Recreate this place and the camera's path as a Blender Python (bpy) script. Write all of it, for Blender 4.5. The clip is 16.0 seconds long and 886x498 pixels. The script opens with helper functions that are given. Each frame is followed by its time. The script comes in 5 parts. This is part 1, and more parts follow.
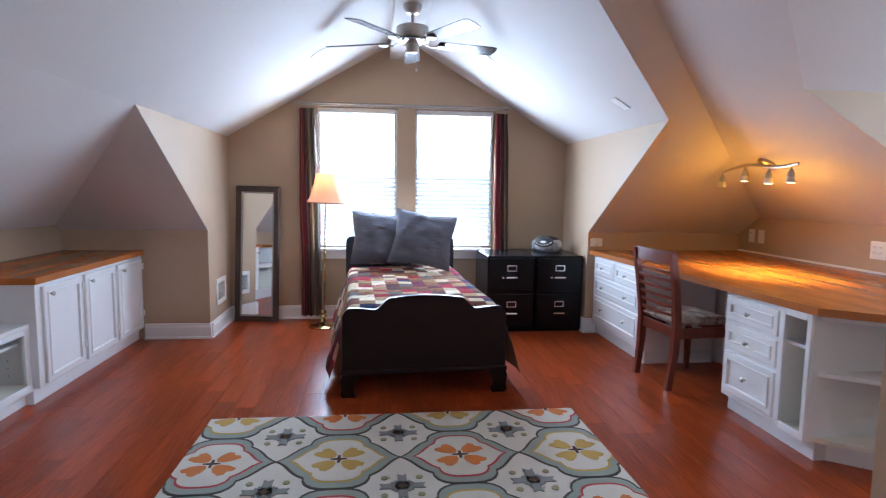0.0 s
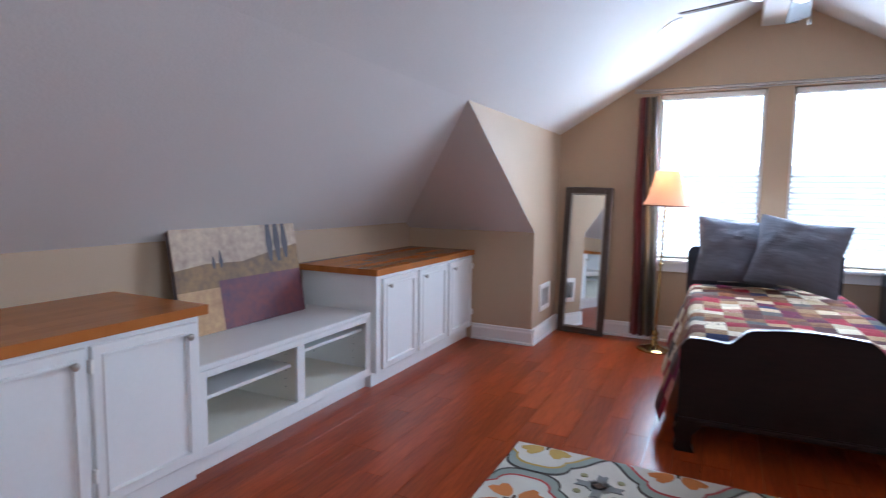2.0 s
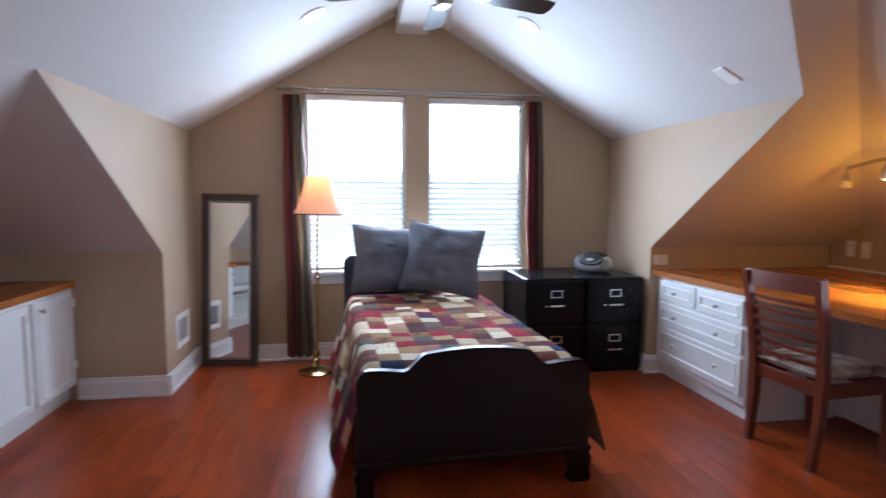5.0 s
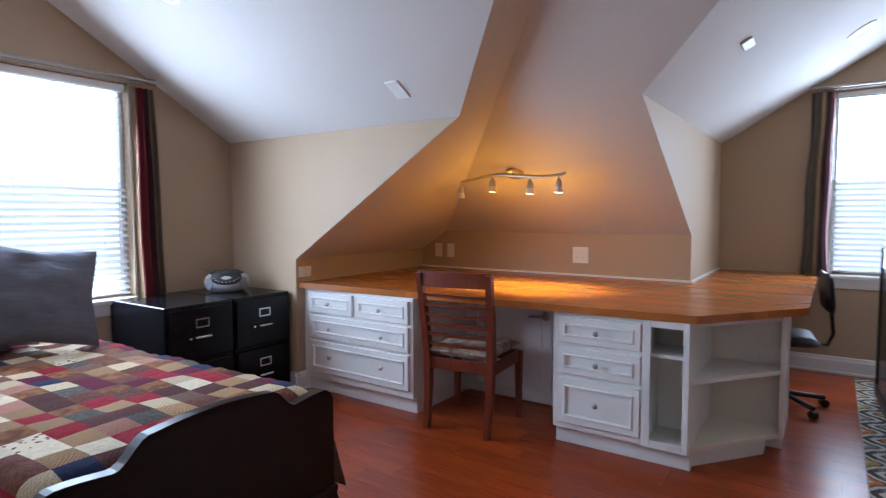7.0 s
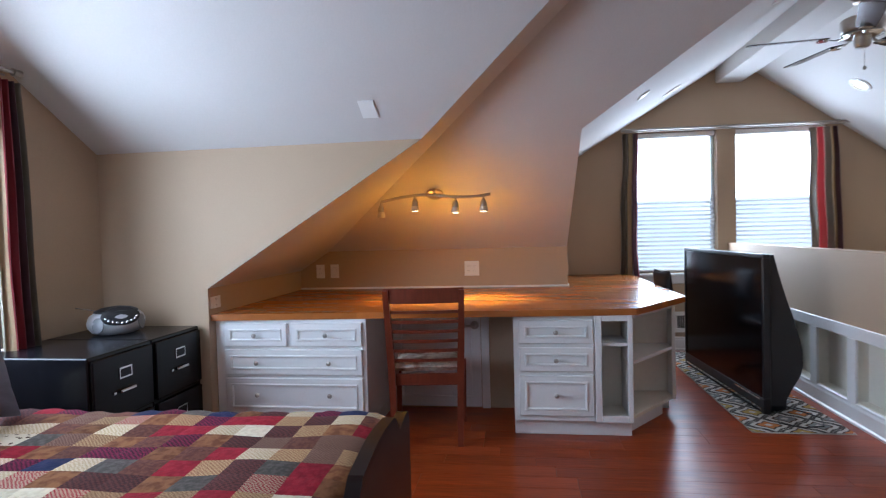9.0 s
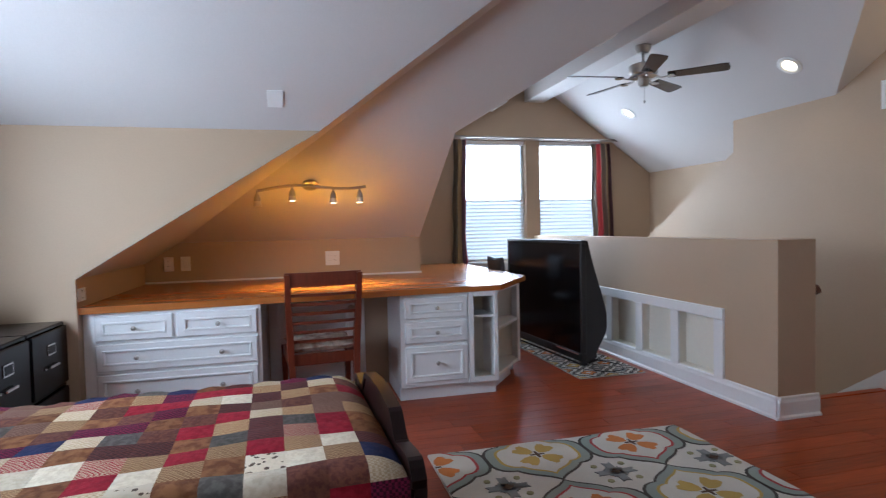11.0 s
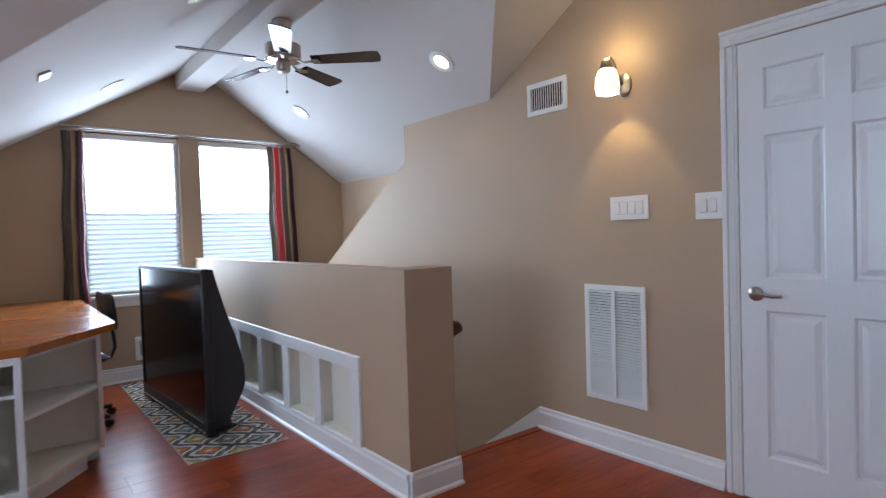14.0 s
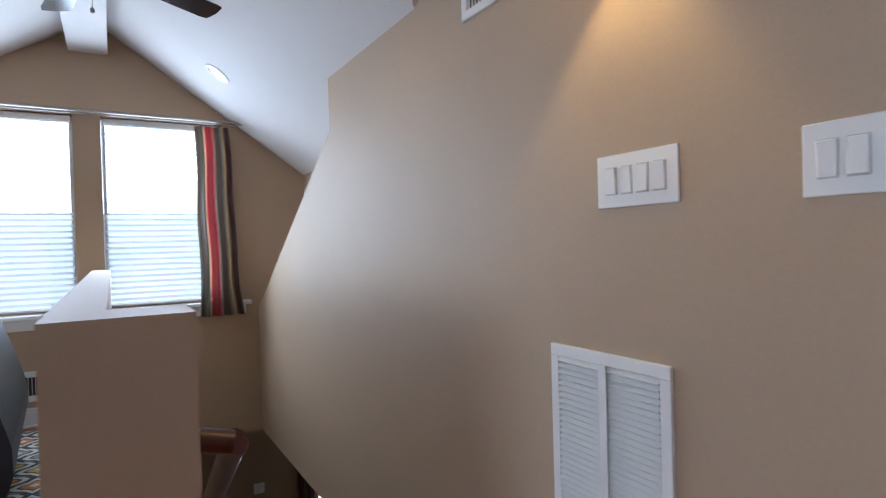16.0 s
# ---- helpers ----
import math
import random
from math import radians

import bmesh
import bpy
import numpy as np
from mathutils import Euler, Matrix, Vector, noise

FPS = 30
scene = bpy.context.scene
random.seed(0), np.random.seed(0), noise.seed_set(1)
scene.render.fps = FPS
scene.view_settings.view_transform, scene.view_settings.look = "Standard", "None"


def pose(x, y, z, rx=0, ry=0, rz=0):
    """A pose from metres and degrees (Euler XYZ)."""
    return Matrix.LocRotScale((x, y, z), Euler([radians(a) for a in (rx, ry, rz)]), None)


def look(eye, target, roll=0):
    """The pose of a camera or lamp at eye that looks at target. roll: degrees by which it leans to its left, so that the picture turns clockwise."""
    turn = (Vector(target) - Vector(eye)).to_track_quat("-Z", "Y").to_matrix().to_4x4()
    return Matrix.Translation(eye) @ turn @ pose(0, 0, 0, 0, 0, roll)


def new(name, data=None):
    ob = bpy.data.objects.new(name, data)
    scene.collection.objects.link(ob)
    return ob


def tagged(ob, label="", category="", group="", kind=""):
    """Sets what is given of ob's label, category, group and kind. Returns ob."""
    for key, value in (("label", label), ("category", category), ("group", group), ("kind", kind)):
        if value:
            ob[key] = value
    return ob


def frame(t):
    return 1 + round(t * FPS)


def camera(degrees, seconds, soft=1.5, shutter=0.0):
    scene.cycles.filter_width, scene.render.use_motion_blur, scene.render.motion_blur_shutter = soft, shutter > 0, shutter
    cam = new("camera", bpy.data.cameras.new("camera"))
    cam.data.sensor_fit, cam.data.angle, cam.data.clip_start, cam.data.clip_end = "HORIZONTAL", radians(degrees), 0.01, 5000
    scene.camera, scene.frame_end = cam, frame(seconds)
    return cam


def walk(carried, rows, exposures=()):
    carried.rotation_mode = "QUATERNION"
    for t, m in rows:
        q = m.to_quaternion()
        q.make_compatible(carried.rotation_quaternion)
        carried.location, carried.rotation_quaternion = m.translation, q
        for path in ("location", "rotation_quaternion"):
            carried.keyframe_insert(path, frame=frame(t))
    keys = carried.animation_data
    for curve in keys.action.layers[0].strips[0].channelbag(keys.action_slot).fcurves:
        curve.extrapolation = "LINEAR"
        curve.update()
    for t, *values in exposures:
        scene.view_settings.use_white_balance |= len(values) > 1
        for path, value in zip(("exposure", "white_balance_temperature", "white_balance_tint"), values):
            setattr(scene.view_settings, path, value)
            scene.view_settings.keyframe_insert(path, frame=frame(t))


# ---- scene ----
cam = camera(76.3, 16.0, soft=1.2, shutter=0.4)
PATH = [
    (0, (1.04, 1.166, 1.321), (1.268, 3.142, 1.113), 0.8),
    (0.5, (1.049, 1.232, 1.323), (1.132, 3.221, 1.126), 0.9),
    (1, (0.992, 1.382, 1.299), (0.813, 3.365, 1.106), 0.8),
    (1.5, (0.971, 1.573, 1.271), (0.434, 3.49, 1.08), 0.6),
    (2, (0.968, 1.723, 1.257), (0.084, 3.506, 1.062), 0.8),
    (2.5, (0.982, 1.822, 1.254), (-0.138, 3.468, 1.057), 0.7),
    (3, (0.984, 1.932, 1.26), (-0.179, 3.546, 1.057), 1.0),
    (3.5, (0.955, 2.059, 1.279), (-0.116, 3.736, 1.07), 1.2),
    (4, (0.911, 2.144, 1.307), (0.281, 4.031, 1.099), 1.4),
    (4.5, (0.872, 2.222, 1.328), (0.72, 4.207, 1.134), 1.5),
    (5, (0.821, 2.333, 1.303), (1.126, 4.301, 1.125), 0.2),
    (5.2, (0.825, 2.368, 1.308), (1.28, 4.31, 1.16), 1.3),
    (7.3, (0.193, 3.284, 1.261), (1.94, 4.249, 1.136), -0.6),
    (7.5, (0.137, 3.417, 1.258), (1.936, 4.283, 1.142), -0.7),
    (8, (-0.013, 3.731, 1.272), (1.871, 4.392, 1.165), -0.8),
    (8.2, (-0.066, 3.847, 1.272), (1.844, 4.433, 1.172), -0.9),
    (10.3, (-0.559, 4.903, 1.231), (1.422, 4.64, 1.167), -1.5),
    (10.5, (-0.572, 4.976, 1.22), (1.397, 4.631, 1.145), -1.2),
    (11, (-0.622, 4.991, 1.197), (1.313, 4.491, 1.12), -1.3),
    (11.5, (-0.641, 4.981, 1.208), (1.242, 4.314, 1.124), -1.4),
    (12, (-0.623, 4.96, 1.222), (1.202, 4.145, 1.133), -1.5),
    (12.5, (-0.559, 4.771, 1.255), (1.217, 3.854, 1.166), -1.6),
    (13, (-0.42, 4.483, 1.276), (1.29, 3.449, 1.184), -1.7),
    (13.5, (-0.227, 4.075, 1.254), (1.379, 2.885, 1.178), -1.7),
    (14, (-0.027, 3.682, 1.242), (1.546, 2.447, 1.184), -1.8),
    (14.5, (0.21, 3.254, 1.252), (1.778, 2.013, 1.2), -1.8),
    (15, (0.4, 2.827, 1.258), (1.978, 1.599, 1.207), -2.0),
    (15.5, (0.632, 2.437, 1.231), (2.249, 1.261, 1.188), -1.9),
    (16, (0.819, 2.1, 1.208), (2.544, 1.088, 1.185), -1.6),
]
walk(cam, [(t, look(eye, target, roll)) for t, eye, target, roll in PATH],
     [(0, 0.30, 5150, 9), (3, 0.22, 5150, 9), (4, 0.05, 5150, 9), (5.0, 0.0, 5200, 9), (8, -0.18, 5250, 9), (11, -0.30, 5350, 9), (16, -0.20, 5250, 8)])
# ---- world and light ----
world = bpy.data.worlds.new("sky")
scene.world = world
world.use_nodes = True
wn = world.node_tree.nodes
sky = wn.new("ShaderNodeTexSky")
sky.sky_type, sky.sun_disc, sky.sun_elevation, sky.sun_rotation = "NISHITA", False, radians(50), radians(200)
world.node_tree.links.new(sky.outputs[0], wn["Background"].inputs[0])
wn["Background"].inputs[1].default_value = 0.15
sun = new("sun", bpy.data.lights.new("sun", "SUN"))
sun.data.energy, sun.data.angle, sun.data.color = 1.0, radians(12), (1, 0.96, 0.9)
sun.matrix_world = look((2, -8, 12), (2, 3, 0))
WARM, COOL = (1.0, 0.66, 0.25), (0.86, 0.93, 1.0)


def lamp(name, kind, eye, target, watts, colour, size=0.05, spot=100):
    ob = new(name, bpy.data.lights.new(name, kind))
    ob.data.energy, ob.data.color = watts, colour
    if kind == "AREA":
        ob.data.shape, ob.data.size, ob.data.size_y = "RECTANGLE", size[0], size[1]
    else:
        ob.data.shadow_soft_size = size
    if kind == "SPOT":
        ob.data.spot_size, ob.data.spot_blend = radians(spot), 0.6
    ob.matrix_world = look(eye, target)
    return ob


NY, EX = 6.932, 5.665      # inner faces of the two window walls
for x in (0.80, 1.775):
    lamp("window_light", "AREA", (x, NY - 0.03, 1.32), (x, NY - 3, 0.85), 43, COOL, (0.74, 1.12))
for y in (2.71, 1.73):
    lamp("window_light", "AREA", (EX - 0.03, y, 1.50), (EX - 3, y, 1.45), 31, COOL, (0.74, 1.3))


# ---- materials ----
def mat(name, colour, rough=0.5, metal=0.0, grain=0.0, scale=30.0, bump=0.0, stretch=(1, 1, 1), colour2=None, big=1.5, emit=0.0, vary=0.0, spec=0.5):
    m = bpy.data.materials.new(name)
    m.use_nodes = True
    n, l = m.node_tree.nodes, m.node_tree.links
    b = n["Principled BSDF"]
    b.inputs["Roughness"].default_value, b.inputs["Metallic"].default_value = rough, metal
    b.inputs["Specular IOR Level"].default_value = spec
    b.inputs["Base Color"].default_value = (*colour, 1)
    if emit:
        b.inputs["Emission Color"].default_value, b.inputs["Emission Strength"].default_value = (*colour, 1), emit
    if grain or bump or vary:
        co, mp = n.new("ShaderNodeTexCoord"), n.new("ShaderNodeMapping")
        mp.inputs["Scale"].default_value = stretch
        l.new(co.outputs["Object"], mp.inputs["Vector"])
        fine, broad = n.new("ShaderNodeTexNoise"), n.new("ShaderNodeTexNoise")
        fine.inputs["Scale"].default_value, fine.inputs["Detail"].default_value = scale, 5
        broad.inputs["Scale"].default_value, broad.inputs["Detail"].default_value = big, 3
        for t in (fine, broad):
            l.new(mp.outputs[0], t.inputs["Vector"])
        add = n.new("ShaderNodeMath")
        add.operation = "MULTIPLY_ADD"
        add.inputs[1].default_value = 0.5
        half = n.new("ShaderNodeMath")
        half.operation = "MULTIPLY"
        half.inputs[1].default_value = 0.5
        l.new(broad.outputs[0], half.inputs[0])
        l.new(fine.outputs[0], add.inputs[0])
        l.new(half.outputs[0], add.inputs[2])
        ramp = n.new("ShaderNodeValToRGB")
        c2 = colour2 or tuple(c * (1 - grain) for c in colour)
        ramp.color_ramp.elements[0].color, ramp.color_ramp.elements[1].color = (*c2, 1), (*colour, 1)
        ramp.color_ramp.elements[0].position, ramp.color_ramp.elements[1].position = 0.35, 0.62
        l.new(add.outputs[0], ramp.inputs[0])
        out = ramp.outputs[0]
        if vary:
            info, hsv = n.new("ShaderNodeObjectInfo"), n.new("ShaderNodeHueSaturation")
            rng = n.new("ShaderNodeMapRange")
            rng.inputs[3].default_value, rng.inputs[4].default_value = 1 - vary, 1 + vary
            l.new(info.outputs["Random"], rng.inputs[0])
            l.new(rng.outputs[0], hsv.inputs["Value"])
            l.new(out, hsv.inputs["Color"])
            out = hsv.outputs[0]
        l.new(out, b.inputs["Base Color"])
        if bump:
            bp = n.new("ShaderNodeBump")
            bp.inputs["Strength"].default_value, bp.inputs["Distance"].default_value = bump, 0.004
            l.new(fine.outputs[0], bp.inputs["Height"])
            l.new(bp.outputs[0], b.inputs["Normal"])
    return m


M_WALL = mat("tan_wall_paint", (0.475, 0.354, 0.238), 0.58, grain=0.06, scale=140, bump=0.12, spec=0.35)
M_CEIL = mat("ceiling_paint", (0.64, 0.605, 0.575), 0.75, grain=0.04, scale=90, bump=0.18)
M_WHITE = mat("white_cabinet_paint", (0.80, 0.80, 0.79), 0.32, grain=0.03, scale=60, bump=0.02)
M_TRIM = mat("white_trim_paint", (0.82, 0.82, 0.81), 0.3, grain=0.03, scale=40)
M_DOOR = mat("embossed_door_paint", (0.80, 0.81, 0.82), 0.3, grain=0.03, scale=16, bump=0.16, stretch=(7, 7, 0.7))
M_INNER = mat("cream_shelf_paint", (0.84, 0.81, 0.71), 0.45, grain=0.04, scale=50)
M_PLASTIC = mat("white_plastic", (0.84, 0.83, 0.80), 0.3)
M_SEAM = mat("grey_plastic_seam", (0.60, 0.59, 0.57), 0.6)
# flat dark colour: painted shade behind vent slats; also small holes and the subfloor
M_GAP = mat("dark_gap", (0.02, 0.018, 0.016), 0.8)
M_PLANK = mat("cherry_plank", (0.37, 0.063, 0.011), 0.29, grain=0.4, scale=20, bump=0.12, stretch=(3.2, 0.30, 1), colour2=(0.18, 0.025, 0.0046), big=2.6, vary=0.13, spec=0.27)
M_BUTCHER = mat("butcher_block", (0.43, 0.145, 0.028), 0.27, scale=22, stretch=(0.7, 7, 1), colour2=(0.37, 0.118, 0.022), big=3, vary=0.12, grain=0.2)
M_CHAIRWOOD = mat("cherry_chair_wood", (0.16, 0.032, 0.014), 0.3, grain=0.35, scale=16, stretch=(4, 4, 0.6))
M_BEDWOOD = mat("dark_mahogany", (0.015, 0.0055, 0.0048), 0.34, grain=0.5, scale=14, stretch=(0.7, 4, 4), spec=0.22)
M_BLACK = mat("black_enamel", (0.006, 0.006, 0.008), 0.22, grain=0.1, scale=40, spec=0.22)
M_BLACKPL = mat("black_plastic", (0.015, 0.015, 0.017), 0.45)
M_SCREEN = mat("glossy_screen", (0.006, 0.006, 0.008), 0.16, spec=0.25)
M_NICKEL = mat("brushed_nickel", (0.46, 0.43, 0.39), 0.32, 1.0, grain=0.1, scale=80)
M_CHROME = mat("chrome", (0.75, 0.74, 0.72), 0.14, 1.0)
M_BRASS = mat("polished_brass", (0.55, 0.40, 0.16), 0.2, 1.0, grain=0.15, scale=20)
M_FRAME = mat("pewter_frame", (0.13, 0.10, 0.085), 0.38, 0.5, grain=0.6, scale=60, bump=0.5)
M_MIRROR = mat("mirror_glass", (0.86, 0.88, 0.88), 0.02, 1.0)
M_SHADE = mat("peach_lamp_shade", (0.72, 0.46, 0.31), 0.85, grain=0.08, scale=120, emit=0.15)
M_PILLOW = mat("slate_pillow", (0.12, 0.122, 0.155), 0.8, grain=0.3, scale=16, bump=0.9, stretch=(0.7, 3, 1))
M_PILLOW2 = mat("cream_pillow_edge", (0.42, 0.38, 0.32), 0.9, grain=0.2, scale=40, bump=0.3)
M_MATTRESS = mat("mattress_ticking", (0.45, 0.42, 0.38), 0.9, grain=0.15, scale=60)
M_BLADE = mat("walnut_fan_blade", (0.035, 0.016, 0.011), 0.22, grain=0.4, scale=20, stretch=(1, 5, 1))
M_BULB = mat("lit_bulb", (1.0, 0.80, 0.50), 0.4, emit=9.0)
M_GLASSLIT = mat("frosted_glass_lit", (1.0, 0.74, 0.40), 0.4, emit=1.9)
M_FROST = mat("frosted_glass_shade", (0.62, 0.56, 0.46), 0.35)
M_SLAT = mat("blind_slat", (0.88, 0.88, 0.87), 0.5)
M_OUT = mat("bright_outdoors", (0.93, 0.97, 1.0), 1.0, emit=6.0)
M_HANDRAIL = mat("mahogany_handrail", (0.11, 0.03, 0.016), 0.3, grain=0.4, scale=18, stretch=(0.8, 5, 5))
M_CARPET = mat("stair_carpet", (0.42, 0.36, 0.28), 0.95, grain=0.2, scale=160, bump=0.5)
M_GLASS = bpy.data.materials.new("window_glass")
M_GLASS.use_nodes = True
M_GLASS.node_tree.nodes["Principled BSDF"].inputs["Transmission Weight"].default_value = 1.0
M_GLASS.node_tree.nodes["Principled BSDF"].inputs["Roughness"].default_value = 0.0
M_GLASS.node_tree.nodes["Principled BSDF"].inputs["IOR"].default_value = 1.05


# ---- mesh helpers ----
def part(name, bm, material, parent=None, label="", smooth=False, at=None):
    me = bpy.data.meshes.new(name)
    bmesh.ops.recalc_face_normals(bm, faces=bm.faces)
    bm.to_mesh(me)
    bm.free()
    me.materials.append(material)
    if smooth:
        me.polygons.foreach_set("use_smooth", [True] * len(me.polygons))
        me.set_sharp_from_angle(angle=radians(40))
    ob = new(name, me)
    if parent:
        ob.parent = parent
    if at is not None:
        ob.matrix_basis = at
    if label:
        ob["label"] = label
    return ob


def thing(name, m, label, category, group="", kind=""):
    return tagged(placed(new(name), m), label, category, group, kind)


def placed(ob, m):
    ob.matrix_basis = m
    return ob


def box(x0, x1, y0, y1, z0, z1, bevel=0.0, bm=None, seg=1):
    bm = bm or bmesh.new()
    r = bmesh.ops.create_cube(bm, size=1, matrix=Matrix.LocRotScale(((x0 + x1) / 2, (y0 + y1) / 2, (z0 + z1) / 2), None, (abs(x1 - x0), abs(y1 - y0), abs(z1 - z0))))
    if bevel:
        es = list({e for v in r["verts"] for e in v.link_edges})
        bmesh.ops.bevel(bm, geom=es, offset=bevel, segments=seg, profile=0.5, affect="EDGES")
    return bm


def lathe(profile, steps=24, m=None, bm=None):
    bm = bm or bmesh.new()
    m = m or Matrix()
    rings = []
    for r, z in profile:
        rings.append([bm.verts.new(m @ Vector((r * math.cos(a), r * math.sin(a), z))) for a in (2 * math.pi * i / steps for i in range(steps))])
    for a, b in zip(rings, rings[1:]):
        for i in range(steps):
            j = (i + 1) % steps
            bm.faces.new((a[i], a[j], b[j], b[i]))
    bm.faces.new(rings[0][::-1])
    bm.faces.new(rings[-1])
    return bm


def prism(points, depth, m=None, bm=None):
    """A flat outline in the local xy plane, made depth thick along local z."""
    bm = bm or bmesh.new()
    m = m or Matrix()
    lo = [bm.verts.new(m @ Vector((x, y, 0))) for x, y in points]
    hi = [bm.verts.new(m @ Vector((x, y, depth))) for x, y in points]
    bm.faces.new(lo[::-1])
    bm.faces.new(hi)
    for i in range(len(points)):
        j = (i + 1) % len(points)
        bm.faces.new((lo[i], lo[j], hi[j], hi[i]))
    return bm


def tube(points, radius, steps=10, bm=None, flat=1.0):
    bm = bm or bmesh.new()
    pts, rings = [Vector(p) for p in points], []
    for i, p in enumerate(pts):
        d = (pts[min(i + 1, len(pts) - 1)] - pts[max(i - 1, 0)]).normalized()
        u = d.cross(Vector((0.12, 0.31, 1))).normalized()
        v = d.cross(u)
        rings.append([bm.verts.new(p + radius * (math.cos(a) * u + flat * math.sin(a) * v)) for a in (2 * math.pi * k / steps for k in range(steps))])
    for a, b in zip(rings, rings[1:]):
        for k in range(steps):
            bm.faces.new((a[k], a[(k + 1) % steps], b[(k + 1) % steps], b[k]))
    bm.faces.new(rings[0][::-1])
    bm.faces.new(rings[-1])
    return bm


def panel(w, h, t=0.02, rail=0.055, raised=0.006, bm=None, m=None):
    """A framed panel front in the xz plane, its face towards -y: stepped moulding round a flat field."""
    bm = bm or bmesh.new()
    m = m or Matrix()
    loops = []
    for inset, y in ((0, 0), (0, -t + 0.004), (0.004, -t), (rail - 0.012, -t), (rail - 0.008, -t - 0.006), (rail, -t - 0.006), (rail + 0.005, -t + min(0.008, t - 0.001)), (rail + 0.012, -t + raised)):
        loops.append([bm.verts.new(m @ Vector(p)) for p in ((inset, y, inset), (w - inset, y, inset), (w - inset, y, h - inset), (inset, y, h - inset))])
    for a, b in zip(loops, loops[1:]):
        for i in range(4):
            bm.faces.new((a[i], a[(i + 1) % 4], b[(i + 1) % 4], b[i]))
    bm.faces.new(loops[0][::-1])
    bm.faces.new(loops[-1])
    return bm


# ---- the shell: convex rooms joined into one ----
def plane(n, p, tag):
    n = Vector(n).normalized()
    return (n, n.dot(Vector(p)), tag)


def cuboid(x0, x1, y0, y1, z0, z1, tags):
    return [plane((-1, 0, 0), (x0, 0, 0), tags[0]), plane((1, 0, 0), (x1, 0, 0), tags[1]), plane((0, -1, 0), (0, y0, 0), tags[2]),
            plane((0, 1, 0), (0, y1, 0), tags[3]), plane((0, 0, -1), (0, 0, z0), tags[4]), plane((0, 0, 1), (0, 0, z1), tags[5])]


def split(poly, n, d):
    if all(abs(n.dot(p) - d) < 1e-5 for p in poly):
        return poly, None
    inside, outside = [], []
    for i, p in enumerate(poly):
        q = poly[(i + 1) % len(poly)]
        a, b = n.dot(p) - d, n.dot(q) - d
        if a <= 1e-6:
            inside.append(p)
        if a >= -1e-6:
            outside.append(p)
        if (a < -1e-6 and b > 1e-6) or (a > 1e-6 and b < -1e-6):
            c = p + (q - p) * (a / (a - b))
            inside.append(c)
            outside.append(c)
    ok = lambda f: len(f) >= 3 and sum(((f[k] - f[0]).cross(f[k + 1] - f[0]) for k in range(1, len(f) - 1)), Vector()).length > 1e-6
    return inside if ok(inside) else None, outside if ok(outside) else None


def shell(rooms):
    """The inner faces of the union of convex rooms, by tag."""
    faces = {}
    for i, room in enumerate(rooms):
        for k, (n, d, tag) in enumerate(room):
            u = n.orthogonal().normalized()
            v = n.cross(u)
            poly = [n * d + 30 * (a * u + b * v) for a, b in ((-1, -1), (1, -1), (1, 1), (-1, 1))]
            for q, (n2, d2, _) in enumerate(room):
                if q != k and poly:
                    poly = split(poly, n2, d2)[0]
            if not poly:
                continue
            pieces = [poly]
            for j, other in enumerate(rooms):
                if j == i or (j > i and any((n - n2).length < 1e-5 and abs(d - d2) < 1e-5 for n2, d2, _ in other)):
                    continue
                left = []
                for p in pieces:
                    rest = p
                    for n2, d2, _ in other:
                        if rest:
                            rest, out = split(rest, n2, d2)
                            if out and rest is not None:
                                left.append(out)
                            elif out and rest is None:
                                left.append(out)
                pieces = left
            if tag:
                faces.setdefault(tag, []).extend((p, n) for p in pieces)
    return faces


XW, XE, YN, YS = -1.60, 4.49, 6.212, 1.06        # knee walls and the south wall
GX0, GX1, GEAVE, GP = -0.42, 2.98, 1.812, 0.588     # north gable: cheeks, eave, pitch
HY0, HY1, HEAVE, HP = 0.645, 3.893, 1.86, 0.60     # east gable
HES, HPS = 1.828, 0.70                              # its southern slope
SH, ST = 1.95, 2.115                               # stair side of the half wall: its end block, its thin run
W1, W2 = ((0.43, 1.228), (1.412, 2.222)), ((2.322, 3.10), (1.305, 2.147))
WZ1, WZ2 = (0.725, 2.125), (0.785, 2.205)
main = [plane((-1, 0, 0), (XW, 0, 0), "wall_west"), plane((1, 0, 0), (XE, 0, 0), "wall_east_knee"), plane((0, 1, 0), (0, YN, 0), "wall_north_knee"),
        plane((0, -1, 0), (0, YS, 0), "wall_south"), plane((0, 0, -1), (0, 0, 0), "subfloor"),
        plane(((0.995 - GEAVE) / (GX0 - XW), 0, 1), (XW, 0, 0.995), "ceiling"), plane((-GP, 0, 1), (GX0, 0, GEAVE), "ceiling"), plane((0.58, 0, 1), (XE, 0, 1.115), "ceiling"), plane((0, 0.626, 1), (0, YN, 0.948), "ceiling")]
gable_n = [plane((-1, 0, 0), (GX0, 0, 0), "wall_gable_west"), plane((1, 0, 0), (GX1, 0, 0), "wall_gable_east"), plane((0, 1, 0), (0, NY, 0), "wall_north"),
           plane((0, -1, 0), (0, 3.2, 0), "ceiling"), plane((0, 0, -1), (0, 0, 0), "subfloor"),
           plane((-GP, 0, 1), (GX0, 0, GEAVE), "ceiling"), plane((GP, 0, 1), (GX1, 0, GEAVE), "ceiling")]
roof_e = [plane((0, -HPS, 1), (0, HY0, HES), "ceiling"), plane((0, HP, 1), (0, HY1, HEAVE), "ceiling")]
